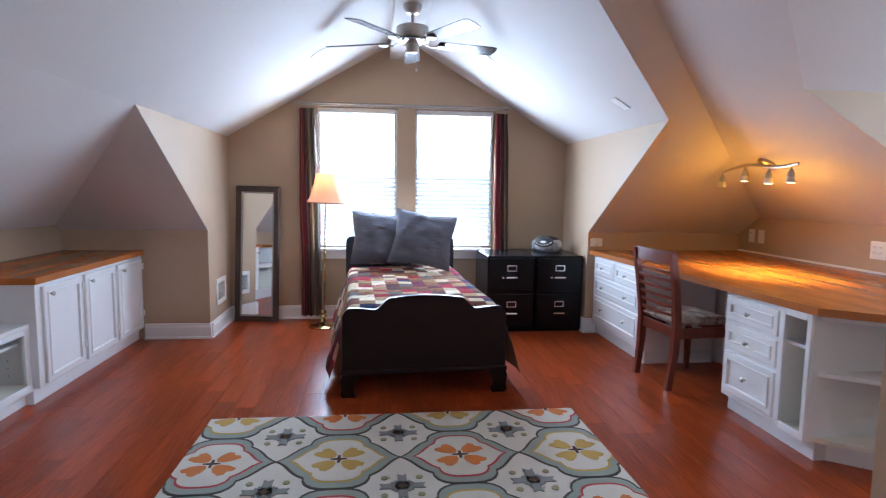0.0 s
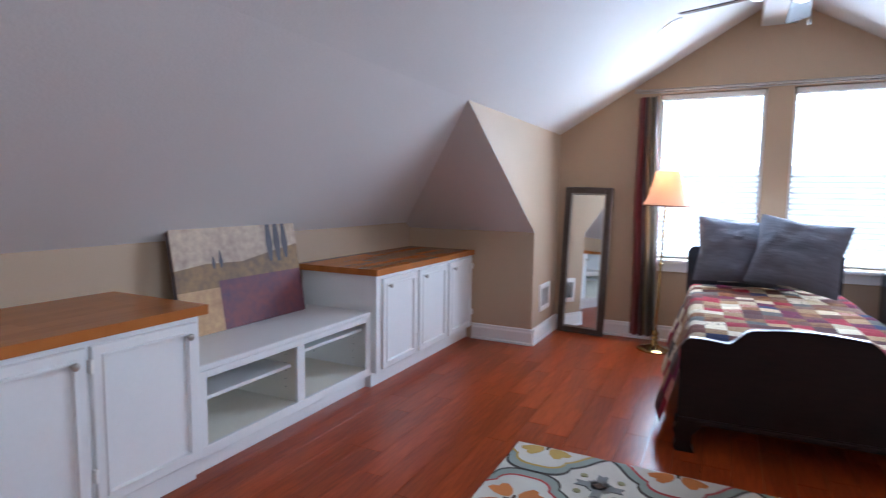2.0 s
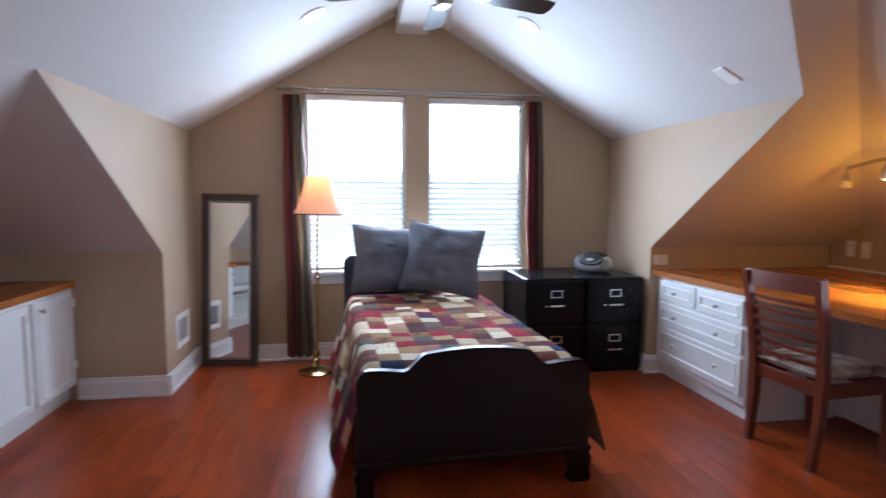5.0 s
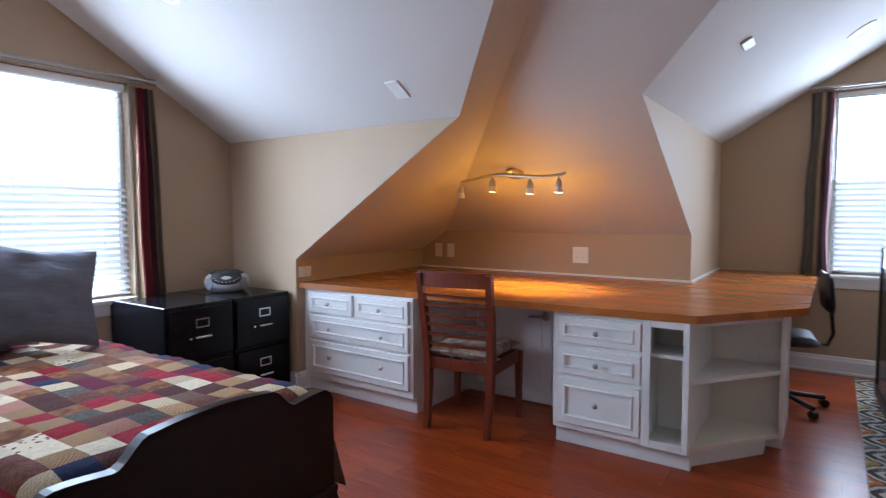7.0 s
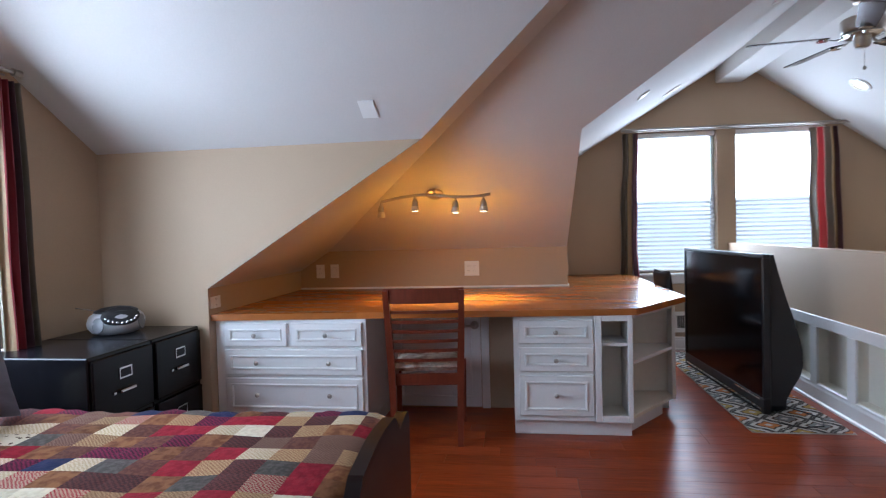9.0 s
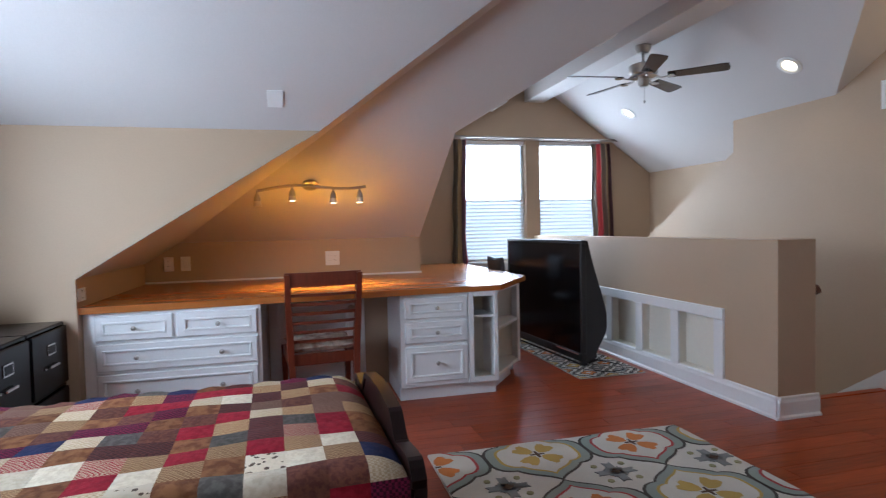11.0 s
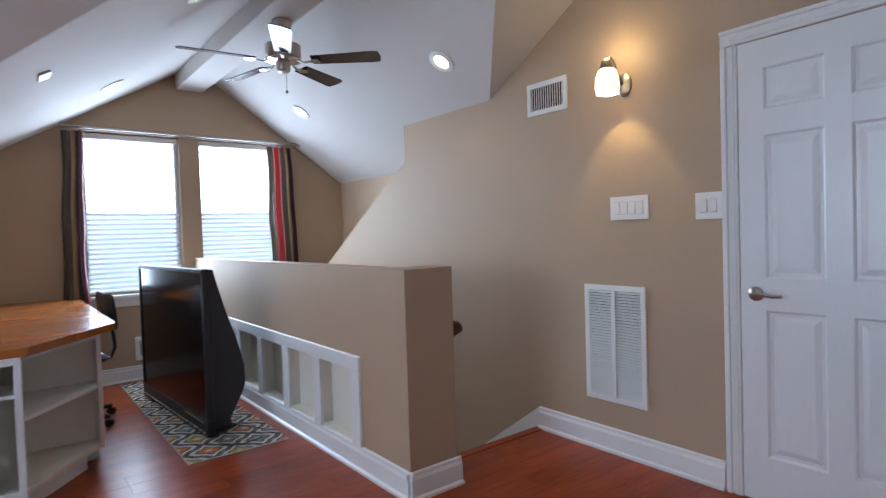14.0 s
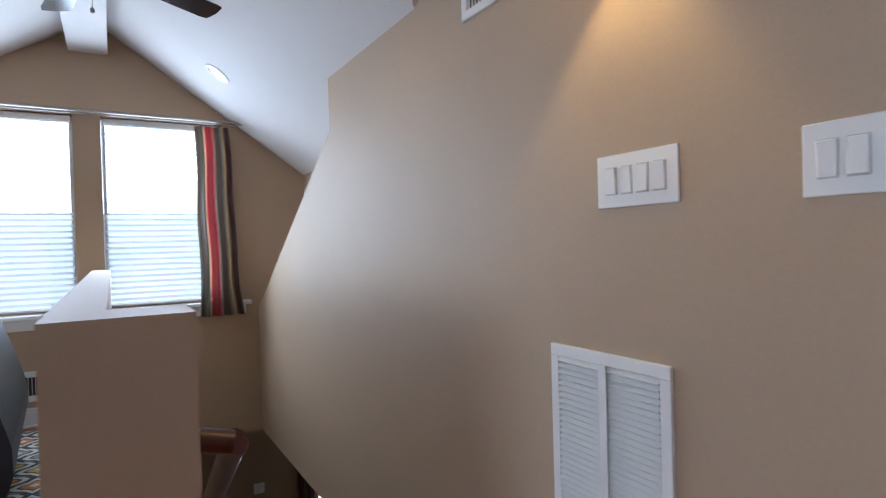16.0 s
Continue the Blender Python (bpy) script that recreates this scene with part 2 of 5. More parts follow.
gable_e = [plane((-1, 0, 0), (2.0, 0, 0), "ceiling"), plane((1, 0, 0), (EX, 0, 0), "wall_east"), plane((0, -1, 0), (0, YS, 0), "wall_south"),
           plane((0, 1, 0), (0, HY1, 0), "wall_dormer_north"), plane((0, 0, -1), (0, 0, 0), "subfloor"), *roof_e]
nook = [plane((-1, 0, 0), (3.78, 0, 0), "wall_south"), plane((1, 0, 0), (EX, 0, 0), "wall_east"), plane((0, -1, 0), (0, HY0, 0), "wall_dormer_south"),
        plane((0, 1, 0), (0, 1.3, 0), "wall_south"), plane((-0.6, 0, -1), (3.78, 0, 1.83), "wall_south"), *roof_e]
stairwell = cuboid(2.372, EX, YS, ST, -2.75, 0.5, ("wall_stair_west", "wall_east", "wall_south", "wall_stair_north", "floor_lower", "wall_south"))
lower = cuboid(3.3, 7.6, -2.2, ST, -2.75, -0.31, ("wall_lower_west", "wall_lower_east", "wall_lower_south", "wall_stair_north", "floor_lower", "ceiling_lower"))
rooms = [main, gable_n, gable_e, nook, stairwell, lower]
rooms += [cuboid(a, b, NY - 0.2, NY + 0.16, *WZ1, ("wall_north", "wall_north", None, None, "wall_north", "wall_north")) for a, b in W1]
rooms += [cuboid(EX - 0.2, EX + 0.16, a, b, *WZ2, (None, None, "wall_east", "wall_east", "wall_east", "wall_east")) for a, b in W2]
rooms += [cuboid(7.4, 7.76, -0.9, 0.0, -2.4, -1.5, (None, None, "wall_lower_east", "wall_lower_east", "wall_lower_east", "wall_lower_east"))]
for tag, pieces in shell(rooms).items():
    bm = bmesh.new()
    for poly, n in pieces:
        bm.faces.new([bm.verts.new(p) for p in poly])
        bm.faces.new([bm.verts.new(p + n * 0.16) for p in reversed(poly)])
    me = bpy.data.meshes.new(tag)
    bm.to_mesh(me)
    bm.free()
    me.materials.append({"ceiling": M_CEIL, "ceiling_lower": M_CEIL, "floor_lower": M_CARPET, "subfloor": M_GAP}.get(tag, M_WALL))
    what = "pale painted drywall slopes of the attic ceiling" if "ceil" in tag else "tan painted drywall attic wall" if "wall" in tag else "floor under the rooms"
    ob = new(tag, me)
    ob.location.z = -0.0125 if tag == "subfloor" else 0
    tagged(ob, what, "ceiling" if "ceil" in tag else "wall" if "wall" in tag else "floor", kind="structure")

# outdoors, blown out by the light
bm = box(-3, 6, NY + 2.5, NY + 2.6, -1, 5)
tagged(part("backdrop", bm, M_OUT), "bright overcast daylight outside the windows", "backdrop", kind="structure")
tagged(part("backdrop", box(EX + 2.5, EX + 2.6, -3, 7, -0.2, 5), M_OUT), "bright overcast daylight outside the windows", "backdrop", kind="structure")
tagged(part("backdrop", box(8.4, 8.5, -2.2, 1.4, -3.2, -0.8), M_OUT), "bright daylight outside the lower window", "backdrop", kind="structure")

# painted haze: added panels glow dimmer behind the lower panes, so slat lines show
M_FAR = mat("glowing_haze", (0.80, 0.88, 0.95), 1.0, grain=0.35, scale=1.4, big=0.5, colour2=(0.55, 0.66, 0.72))
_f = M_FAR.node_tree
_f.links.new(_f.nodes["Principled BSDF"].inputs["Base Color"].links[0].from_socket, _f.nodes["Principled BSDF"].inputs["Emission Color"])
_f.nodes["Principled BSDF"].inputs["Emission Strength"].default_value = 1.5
tagged(part("backdrop", box(-3, 6, NY + 2.3, NY + 2.4, -1, 1.62), M_FAR), "pale glowing panel painted as haze outside the lower window", "backdrop", kind="structure")
tagged(part("backdrop", box(EX + 2.3, EX + 2.4, -3, 7, -0.2, 1.62), M_FAR), "pale glowing panel painted as haze outside the lower window", "backdrop", kind="structure")

# ridge beams
tagged(part("ridge_beam", box(1.15, 1.40, 3.0, NY, 2.60, 2.95, 0.004), M_CEIL), "boxed painted beam along the ridge", "beam", kind="structure")
tagged(part("ridge_beam", box(1.6, EX, 2.085, 2.33, 2.658, 3.0, 0.004), M_CEIL), "boxed painted beam along the ridge", "beam", kind="structure")

# half wall beside the stairs, with four niches in a white frame
hw = tagged(new("half_wall"), "tan half wall with white framed niches beside the stairs", "wall", kind="structure")
HX, HF, HZ = 2.118, 2.23, 1.076
NX = [2.596 + i * 0.462 for i in range(7)]
bm = bmesh.new()
box(HX, HX + 0.20, SH, HF, 0, HZ, bm=bm)
box(HX + 0.20, EX, ST, HF - 0.085, 0, HZ, bm=bm)
box(HX + 0.20, EX, HF - 0.085, HF, 0.56, HZ, bm=bm)
box(HX + 0.20, NX[0], HF - 0.085, HF, 0, 0.56, bm=bm)
box(NX[-1], EX, HF - 0.085, HF, 0, 0.56, bm=bm)
box(NX[0], NX[-1], HF - 0.085, HF, 0, 0.13, bm=bm)
part("wall_core", bm, M_WALL, hw)
bm = bmesh.new()
for a in NX[1:-1]:
    box(a - 0.018, a + 0.018, HF - 0.082, HF - 0.004, 0.13, 0.56, bm=bm)
box(NX[0], NX[-1], HF - 0.084, HF - 0.078, 0.13, 0.56, bm=bm)
box(NX[0], NX[-1], HF - 0.078, HF - 0.002, 0.13, 0.138, bm=bm)
box(NX[0], NX[-1], HF - 0.078, HF - 0.002, 0.552, 0.56, bm=bm)
box(NX[0], NX[0] + 0.008, HF - 0.078, HF - 0.002, 0.138, 0.552, bm=bm)
box(NX[-1] - 0.008, NX[-1], HF - 0.078, HF - 0.002, 0.138, 0.552, bm=bm)
part("niche_lining", bm, M_INNER, hw, "cream painted niches")
for a in NX:
    part("niche_stile", box(a - 0.045, a + 0.045, HF - 0.003, HF + 0.015, 0.13, 0.532, 0.003), M_TRIM, hw)
part("niche_rail", box(NX[0] - 0.045, NX[-1] + 0.045, HF - 0.003, HF + 0.017, 0.532, 0.609, 0.003), M_TRIM, hw)

# stairs down
st = tagged(new("stairs"), "carpeted stairs going down beside the half wall", "stairs", kind="structure")
for i in range(9):
    part("step", box(2.40 + i * 0.26, 2.40 + (i + 1) * 0.26 + 0.02, YS + 0.004, ST - 0.004, -0.19 * (i + 2), -0.19 * (i + 1), 0.01), M_CARPET, st)
rail = tagged(new("handrail"), "dark mahogany stair handrail on the half wall", "handrail")
part("rail", tube([(2.184, SH - 0.085, 0.763), (2.26, SH - 0.085, 0.72), (4.7, SH - 0.085, -1.06)], 0.025, 12, flat=1.3), M_HANDRAIL, rail, smooth=True)
part("rail_return", tube([(2.184, SH - 0.075, 0.763), (2.184, SH + 0.004, 0.785)], 0.025, 12, flat=1.1), M_HANDRAIL, rail, smooth=True)
part("bracket", tube([(2.9, SH - 0.085, 0.24), (2.9, ST + 0.004, 0.17)], 0.01, 8), M_NICKEL, rail)


# ---- trim ----
def baseboard(a, b, side, h=0.135):
    """Along the wall from a to b; side: the way into the room."""
    d = Vector((b[0] - a[0], b[1] - a[1], 0))
    s = Vector((*side, 0))
    m = Matrix((( *d.normalized(), 0), (*s, 0), (0, 0, 1, 0), (0, 0, 0, 1))).transposed()
    m.translation = (a[0], a[1], 0)
    prof = [(0, 0), (0.028, 0), (0.028, 0.014), (0.016, 0.022), (0.016, h - 0.035), (0.010, h - 0.02), (0.010, h - 0.006), (0.004, h), (0, h)]
    bm = bmesh.new()
    lo = [bm.verts.new(m @ Vector((-0.001, y, z))) for y, z in prof]
    hi = [bm.verts.new(m @ Vector((d.length + 0.001, y, z))) for y, z in prof]
    bm.faces.new(lo[::-1])
    bm.faces.new(hi)
    for i in range(len(prof)):
        j = (i + 1) % len(prof)
        bm.faces.new((lo[i], lo[j], hi[j], hi[i]))
    return tagged(part("baseboard", bm, M_TRIM), "white moulded baseboard along the wall", "baseboard", kind="structure")


baseboard((-0.96, YN), (GX0 + 0.028, YN), (0, -1))
baseboard((GX0, YN - 0.028), (GX0, NY), (1, 0))
baseboard((GX0, NY), (GX1, NY), (0, -1))
baseboard((GX1, NY), (GX1, YN - 0.028), (-1, 0))
baseboard((GX1 - 0.028, YN), (3.08, YN), (0, -1))
baseboard((HX - 0.028, HF), (EX, HF), (0, 1))
baseboard((HX, SH - 0.02), (HX, HF + 0.028), (-1, 0))
baseboard((EX, HF), (EX, HY1), (-1, 0))
baseboard((1.223, YS), (2.372, YS), (0, 1))
# skirt that follows the stairs
bm = prism([(0, -0.02), (0, 0.135), (2.4, 0.135 - 1.75), (2.4, -1.92)], 0.015, Matrix(((1, 0, 0, 2.372), (0, 0, 1, YS), (0, 1, 0, 0), (0, 0, 0, 1))))
tagged(part("stair_skirt", bm, M_TRIM), "white painted skirt board down the stair wall", "trim", kind="structure")


# ---- windows ----
def window(name, m, w, z0, z1):
    """Opening w wide; local x along the wall, y outward."""
    win = thing(name, m, "white framed window with lowered white blinds", "window", kind="structure")
    f = 0.028
    part("frame", box(0.002, w - 0.002, 0.09, 0.14, z0 + 0.002, z0 + f, 0.003), M_TRIM, win)
    part("frame", box(0.002, w - 0.002, 0.09, 0.14, z1 - f, z1 - 0.002, 0.003), M_TRIM, win)
    part("frame", box(0.002, f, 0.09, 0.14, z0 + f, z1 - f, 0.003), M_TRIM, win)
    part("frame", box(w - f, w - 0.002, 0.09, 0.14, z0 + f, z1 - f, 0.003), M_TRIM, win)
    pane = part("pane", box(f, w - f, 0.113, 0.117, z0 + f, z1 - f), M_GLASS, win, "clear window glass")
    pane.visible_shadow = False
    blind = thing("window_blind", m, "white horizontal slat blind, lowered with open slats", "blind", "window blinds")
    part("headrail", box(0.008, w - 0.008, 0.03, 0.085, z1 - 0.05, z1 - 0.004, 0.004), M_SLAT, blind)
    part("bottom_rail", box(0.012, w - 0.012, 0.035, 0.075, z0 + 0.012, z0 + 0.028, 0.004), M_SLAT, blind)
    bm = box(0.012, w - 0.012, -0.022, 0.022, -0.001, 0.001)
    first = part("slat", bm, M_SLAT, blind)
    n = int((z1 - z0 - 0.09) / 0.043)
    for i in range(n):
        s = first if i == 0 else first.copy()
        if i:
            scene.collection.objects.link(s)
        s.matrix_basis = pose(0, 0.056, z0 + 0.06 + i * 0.043, 6 if i > n * 0.5 else 26)
    for x in (w * 0.2, w * 0.8):
        part("ladder_cord", box(x - 0.002, x + 0.002, 0.033, 0.036, z0 + 0.03, z1 - 0.05), M_SLAT, blind)
    return win


for k, (a, b) in enumerate(W1):
    window("window_%d" % (k + 1), pose(a, NY, 0), b - a, *WZ1)
for k, (a, b) in enumerate(W2):
    window("window_%d" % (k + 3), pose(EX, b, 0, 0, 0, -90), b - a, *WZ2)
bm = box(0.30, 2.30, NY - 0.05, NY + 0.03, WZ1[0] - 0.035, WZ1[0] - 0.002, 0.006)
box(0.34, 2.26, NY - 0.018, NY - 0.001, WZ1[0] - 0.11, WZ1[0] - 0.036, 0.004, bm)
tagged(part("window_sill", bm, M_TRIM), "white painted window sill and apron", "sill", kind="structure")
bm = box(EX - 0.05, EX + 0.03, 1.12, 3.18, WZ2[0] - 0.035, WZ2[0] - 0.002, 0.006)
box(EX - 0.018, EX - 0.001, 1.16, 3.14, WZ2[0] - 0.11, WZ2[0] - 0.036, 0.004, bm)
tagged(part("window_sill", bm, M_TRIM), "white painted window sill and apron", "sill", kind="structure")


# ---- door ----
def six_panel_door(name, m, w, h, label):
    """Local x along the door from the latch side, its face towards -y."""
    door = thing(name, m, label, "door", kind="structure")
    part("slab", box(0, w, 0.0105, 0.035, 0.008, h), M_DOOR, door)
    pw = (w - 0.30) / 2
    rows = ((0.21, 0.86), (1.0, 1.62), (1.73, h - 0.12))
    for x0, x1 in ((0, 0.105), (0.105 + pw, 0.195 + pw), (w - 0.105, w)):
        part("stile", box(x0, x1, 0, 0.010, 0.008, h), M_DOOR, door)
    for x in (0.105, 0.195 + pw):
        for z0, z1 in ((0.008, 0.21), (0.86, 1.0), (1.62, 1.73), (h - 0.12, h)):
            part("rail", box(x + 0.0002, x + pw - 0.0002, 0.0002, 0.010, z0, z1), M_DOOR, door)
        for z0, z1 in rows:
            bm = bmesh.new()
            loops = [[bm.verts.new((x + a, y, z0 + b)) for a, b in ((q, q), (pw - q, q), (pw - q, z1 - z0 - q), (q, z1 - z0 - q))] for q, y in ((0.0005, 0.0004), (0.006, 0.004), (0.010, 0.0092), (0.024, 0.0098), (0.046, 0.003), (0.049, 0.0025))]
            for a, b in zip(loops, loops[1:]):
                for k in range(4):
                    bm.faces.new((a[k], a[(k + 1) % 4], b[(k + 1) % 4], b[k]))
            bm.faces.new(loops[-1])
            part("door_panel", bm, M_DOOR, door)
    lever = part("door_handle", lathe([(0.032, 0), (0.032, 0.006), (0.024, 0.012), (0.011, 0.016), (0.011, 0.045), (0.005, 0.05)], 20, pose(0.065, 0, 0.93, 90)), M_NICKEL, door, "brushed nickel lever handle", True)
    part("lever", tube([(0.065, -0.045, 0.93), (0.10, -0.05, 0.932), (0.15, -0.048, 0.925), (0.185, -0.046, 0.928)], 0.009, 10, flat=0.8), M_NICKEL, lever, smooth=True)
    part("latch_plate", box(-0.001, 0.003, 0.004, 0.03, 0.885, 0.945), M_BLACKPL, door)
    return door


DX = 1.138
six_panel_door("door_1", pose(DX, YS + 0.012, 0, 0, 0, 180), 0.762, 2.03, "closed white six-panel door with a nickel lever")
bm = bmesh.new()
for x0, x1, z0, z1 in ((DX + 0.004, DX + 0.078, 0, 2.034), (DX - 0.84, DX - 0.766, 0, 2.034), (DX - 0.84, DX + 0.078, 2.038, 2.112)):
    box(x0, x1, YS - 0.002, YS + 0.014, z0, z1, 0.004, bm)
    if z1 < 2.1:
        box(x0 + 0.044 if x0 > DX else x0 + 0.004, x1 - 0.004 if x0 > DX else x1 - 0.044, YS + 0.012, YS + 0.024, z0, z1, 0.004, bm)
        box(x0 + 0.012 if x0 > DX else x0 + 0.046, x1 - 0.046 if x0 > DX else x1 - 0.012, YS + 0.012, YS + 0.018, z0, z1, 0.003, bm)
    else:
        box(x0, x1, YS + 0.012, YS + 0.024, z0 + 0.05, z1 - 0.004, 0.004, bm)
        box(x0 + 0.05, x1 - 0.05, YS + 0.012, YS + 0.018, z0 + 0.014, z0 + 0.032, 0.003, bm)
tagged(part("door_casing", bm, M_TRIM), "white moulded casing round the door", "trim", kind="structure")
# low access door in the knee wall under the desk
tagged(part("wall_under_desk", box(3.702, 3.76, 3.72, 6.25, 0, 0.742), M_WALL), "tan wall closing the knee space under the desk", "wall", kind="structure")
acc = thing("door_2", pose(3.698, 5.21, 0.012, 0, 0, -90), "low white access door under the desk with a nickel lever", "door", kind="structure")
slab = part("slab", panel(0.64, 0.715, 0.02, 0.075, 0.006), M_TRIM, acc)
part("rose", lathe([(0.03, 0), (0.03, 0.006), (0.012, 0.014), (0.010, 0.045), (0.004, 0.048)], 18, pose(0.60, -0.021, 0.585, 90)), M_NICKEL, slab, smooth=True)
part("lever", tube([(0.60, -0.064, 0.585), (0.56, -0.068, 0.586), (0.50, -0.066, 0.580)], 0.009, 8), M_NICKEL, slab, smooth=True)
part("casing", box(-0.065, -0.004, -0.016, 0.002, -0.012, 0.728, 0.003), M_TRIM, acc)
part("casing", box(0.644, 0.70, -0.016, 0.002, -0.012, 0.728, 0.003), M_TRIM, acc)


# ---- built-in cabinets ----
def knob(m, parent):
    return part("knob", lathe([(0.006, 0), (0.006, 0.012), (0.013, 0.016), (0.015, 0.022), (0.010, 0.028), (0.002, 0.030)], 14, m @ pose(0, 0, 0, 90)), M_NICKEL, parent, "round nickel knob", True)


def base_unit(name, m, w, d, h, label, category="cabinet", toe=0.10, inset=0.04):
    """Carcass with a recessed plinth; local x along the front, front at y = 0, back at y = d."""
    u = thing(name, m, label, category)
    part("body", box(0, w, 0.0, d, toe, h, 0.002), M_WHITE, u)
    part("plinth", box(0.0, w, inset, d, 0, toe - 0.001, 0.002), M_WHITE, u)
    return u


def front(u, kind, x, z, w, h, knobs):
    p = part(kind, panel(w, h, 0.02, 0.045, 0.008, m=pose(x, -0.0005, z)), M_WHITE, u)
    for kx, kz in knobs:
        knob(pose(x + kx, -0.026, z + kz), p)
    return p


CX = -0.975                                   # front of the west units
west = lambda y: pose(CX, y, 0, 0, 0, 90)     # local x runs north, front faces east
W3 = base_unit("base_cabinet", west(4.70), 1.508, 0.60, 0.735, "white three-door base cabinet along the knee wall")
for i in range(3):
    d = front(W3, "door", 0.055 + i * 0.49, 0.115, 0.44, 0.595, [(0.055, 0.545)])
    for z in (0.10, 0.5):
        part("hinge", box(0.437, 0.449, -0.03, -0.006, z, z + 0.05, 0.002), M_PLASTIC, d, at=pose(0.055 + i * 0.49, 0, 0.115))
W2u = base_unit("base_cabinet", pose(CX - 0.02, 1.10, 0, 0, 0, 90), 2.264, 0.59, 0.735, "white base cabinet with panelled doors near the entrance")
for i in range(4):
    d = front(W2u, "door", 1.80 - i * 0.46, 0.115, 0.44, 0.595, [(0.388, 0.545)])
    for z in (0.10, 0.5):
        part("hinge", box(-0.012, 0.0, -0.03, -0.006, z, z + 0.05, 0.002), M_PLASTIC, d, at=pose(1.80 - i * 0.46, 0, 0.115))


def worktop(name, m, outline, z0, z1, label, strip=0.045):
    """A butcher block of glued staves along local x, cut to the outline."""
    top = thing(name, m, label, "worktop")
    ys = [p[1] for p in outline]
    y, k = min(ys), 0
    rng = random.Random(len(outline) * 7 + int(100 * max(ys)))
    xs = [p[0] for p in outline]
    while y < max(ys) - 1e-4:
        y1 = min(y + strip, max(ys))
        x = min(xs)
        while x < max(xs) - 1e-4:
            x1 = min(x + rng.uniform(0.35, 0.9), max(xs))
            poly = [Vector((px, py, 0)) for px, py in outline]
            for n, dd in ((Vector((1, 0, 0)), x1), (Vector((-1, 0, 0)), -x), (Vector((0, 1, 0)), y1), (Vector((0, -1, 0)), -y)):
                poly = split(poly, n, dd)[0] if poly else None
            if poly and len(poly) > 2:
                part("stave", prism([(p.x, p.y) for p in poly], z1 - z0), M_BUTCHER, top, at=pose(0, 0, z0))
            x = x1
        y = y1
    return top


worktop("countertop", west(4.665), [(0, -0.028), (1.543, -0.028), (1.543, 0.62), (0, 0.62)], 0.736, 0.776, "cherry butcher-block countertop on the base cabinet", 0.075)
worktop("countertop", pose(CX - 0.02, 1.075, 0, 0, 0, 90), [(0, -0.028), (2.318, -0.028), (2.318, 0.60), (0, 0.60)], 0.736, 0.776, "cherry butcher-block countertop on the base cabinet", 0.075)
# open bench between them
be = thing("bench_unit", pose(CX - 0.04, 3.366, 0, 0, 0, 90), "low white open shelf bench between the cabinets", "shelf unit")
BW = 1.332
part("top", box(0, BW, 0.0, 0.56, 0.475, 0.50, 0.003), M_WHITE, be)
part("bottom", box(0, BW, 0.02, 0.56, 0.10, 0.125), M_INNER, be)
part("back", box(0, BW, 0.54, 0.56, 0.126, 0.474), M_INNER, be)
part("plinth", box(0, BW, 0.045, 0.56, 0, 0.099, 0.002), M_WHITE, be)
part("lower_rail", box(0, BW, 0.0, 0.019, 0.085, 0.135, 0.002), M_WHITE, be)
part("upper_rail", box(0.05, BW - 0.05, 0.0, 0.019, 0.44, 0.474, 0.002), M_WHITE, be)
for a, b in ((0, 0.05), (BW / 2 - 0.03, BW / 2 + 0.03), (BW - 0.05, BW)):
    part("stile", box(a, b, 0.0, 0.019, 0.136, 0.439 if a and b < BW else 0.474, 0.002), M_WHITE, be)
part("divider", box(BW / 2 - 0.01, BW / 2 + 0.01, 0.02, 0.539, 0.126, 0.474), M_INNER, be)
part("shelf", box(0.01, BW / 2 - 0.011, 0.06, 0.539, 0.315, 0.333, 0.002), M_WHITE, be)
part("shelf", box(BW / 2 + 0.011, BW - 0.01, 0.06, 0.539, 0.37, 0.388, 0.002), M_WHITE, be)

for x in (0.052, BW / 2 - 0.0105, BW / 2 + 0.0105, BW - 0.052):
    for y in (0.10, 0.42):
        bm = bmesh.new()
        for k in range(5):
            lathe([(0.003, -0.0006), (0.003, 0.0006)], 8, pose(x, y, 0.20 + k * 0.045, 0, 90, 0), bm)
        part("pin_holes", bm, M_GAP, be)["kind"] = "stuff"

# ---- desk ----
east = lambda y: pose(3.05, y, 0, 0, 0, -90)   # local x runs south, front faces west
dr = base_unit("drawer_chest", east(6.208), 0.985, 0.60, 0.742, "white four-drawer chest under the desk top", "drawers")
front(dr, "drawer", 0.065, 0.575, 0.415, 0.145, [(0.21, 0.072)])
front(dr, "drawer", 0.508, 0.575, 0.452, 0.145, [(0.23, 0.072)])
front(dr, "drawer", 0.065, 0.395, 0.895, 0.16, [(0.22, 0.08), (0.69, 0.08)])
front(dr, "drawer", 0.065, 0.15, 0.895, 0.225, [(0.22, 0.125), (0.69, 0.125)])
pd = thing("desk_pedestal", pose(3.15, 4.33, 0, 0, 0, -90), "white desk pedestal with drawers and an open slot", "drawers")
part("body", box(0, 0.49, 0, 0.60, 0.10, 0.742, 0.002), M_WHITE, pd)
part("plinth", box(0.0, 0.70, 0.05, 0.60, 0, 0.099, 0.002), M_WHITE, pd)
front(pd, "drawer", 0.032, 0.575, 0.44, 0.14, [(0.22, 0.07)])
front(pd, "drawer", 0.032, 0.405, 0.44, 0.145, [(0.22, 0.072)])
front(pd, "drawer", 0.032, 0.135, 0.44, 0.245, [(0.22, 0.13)])
part("lining", box(0.4902, 0.4906, 0.001, 0.259, 0.12, 0.74), M_INNER, pd, "cream painted slot side")
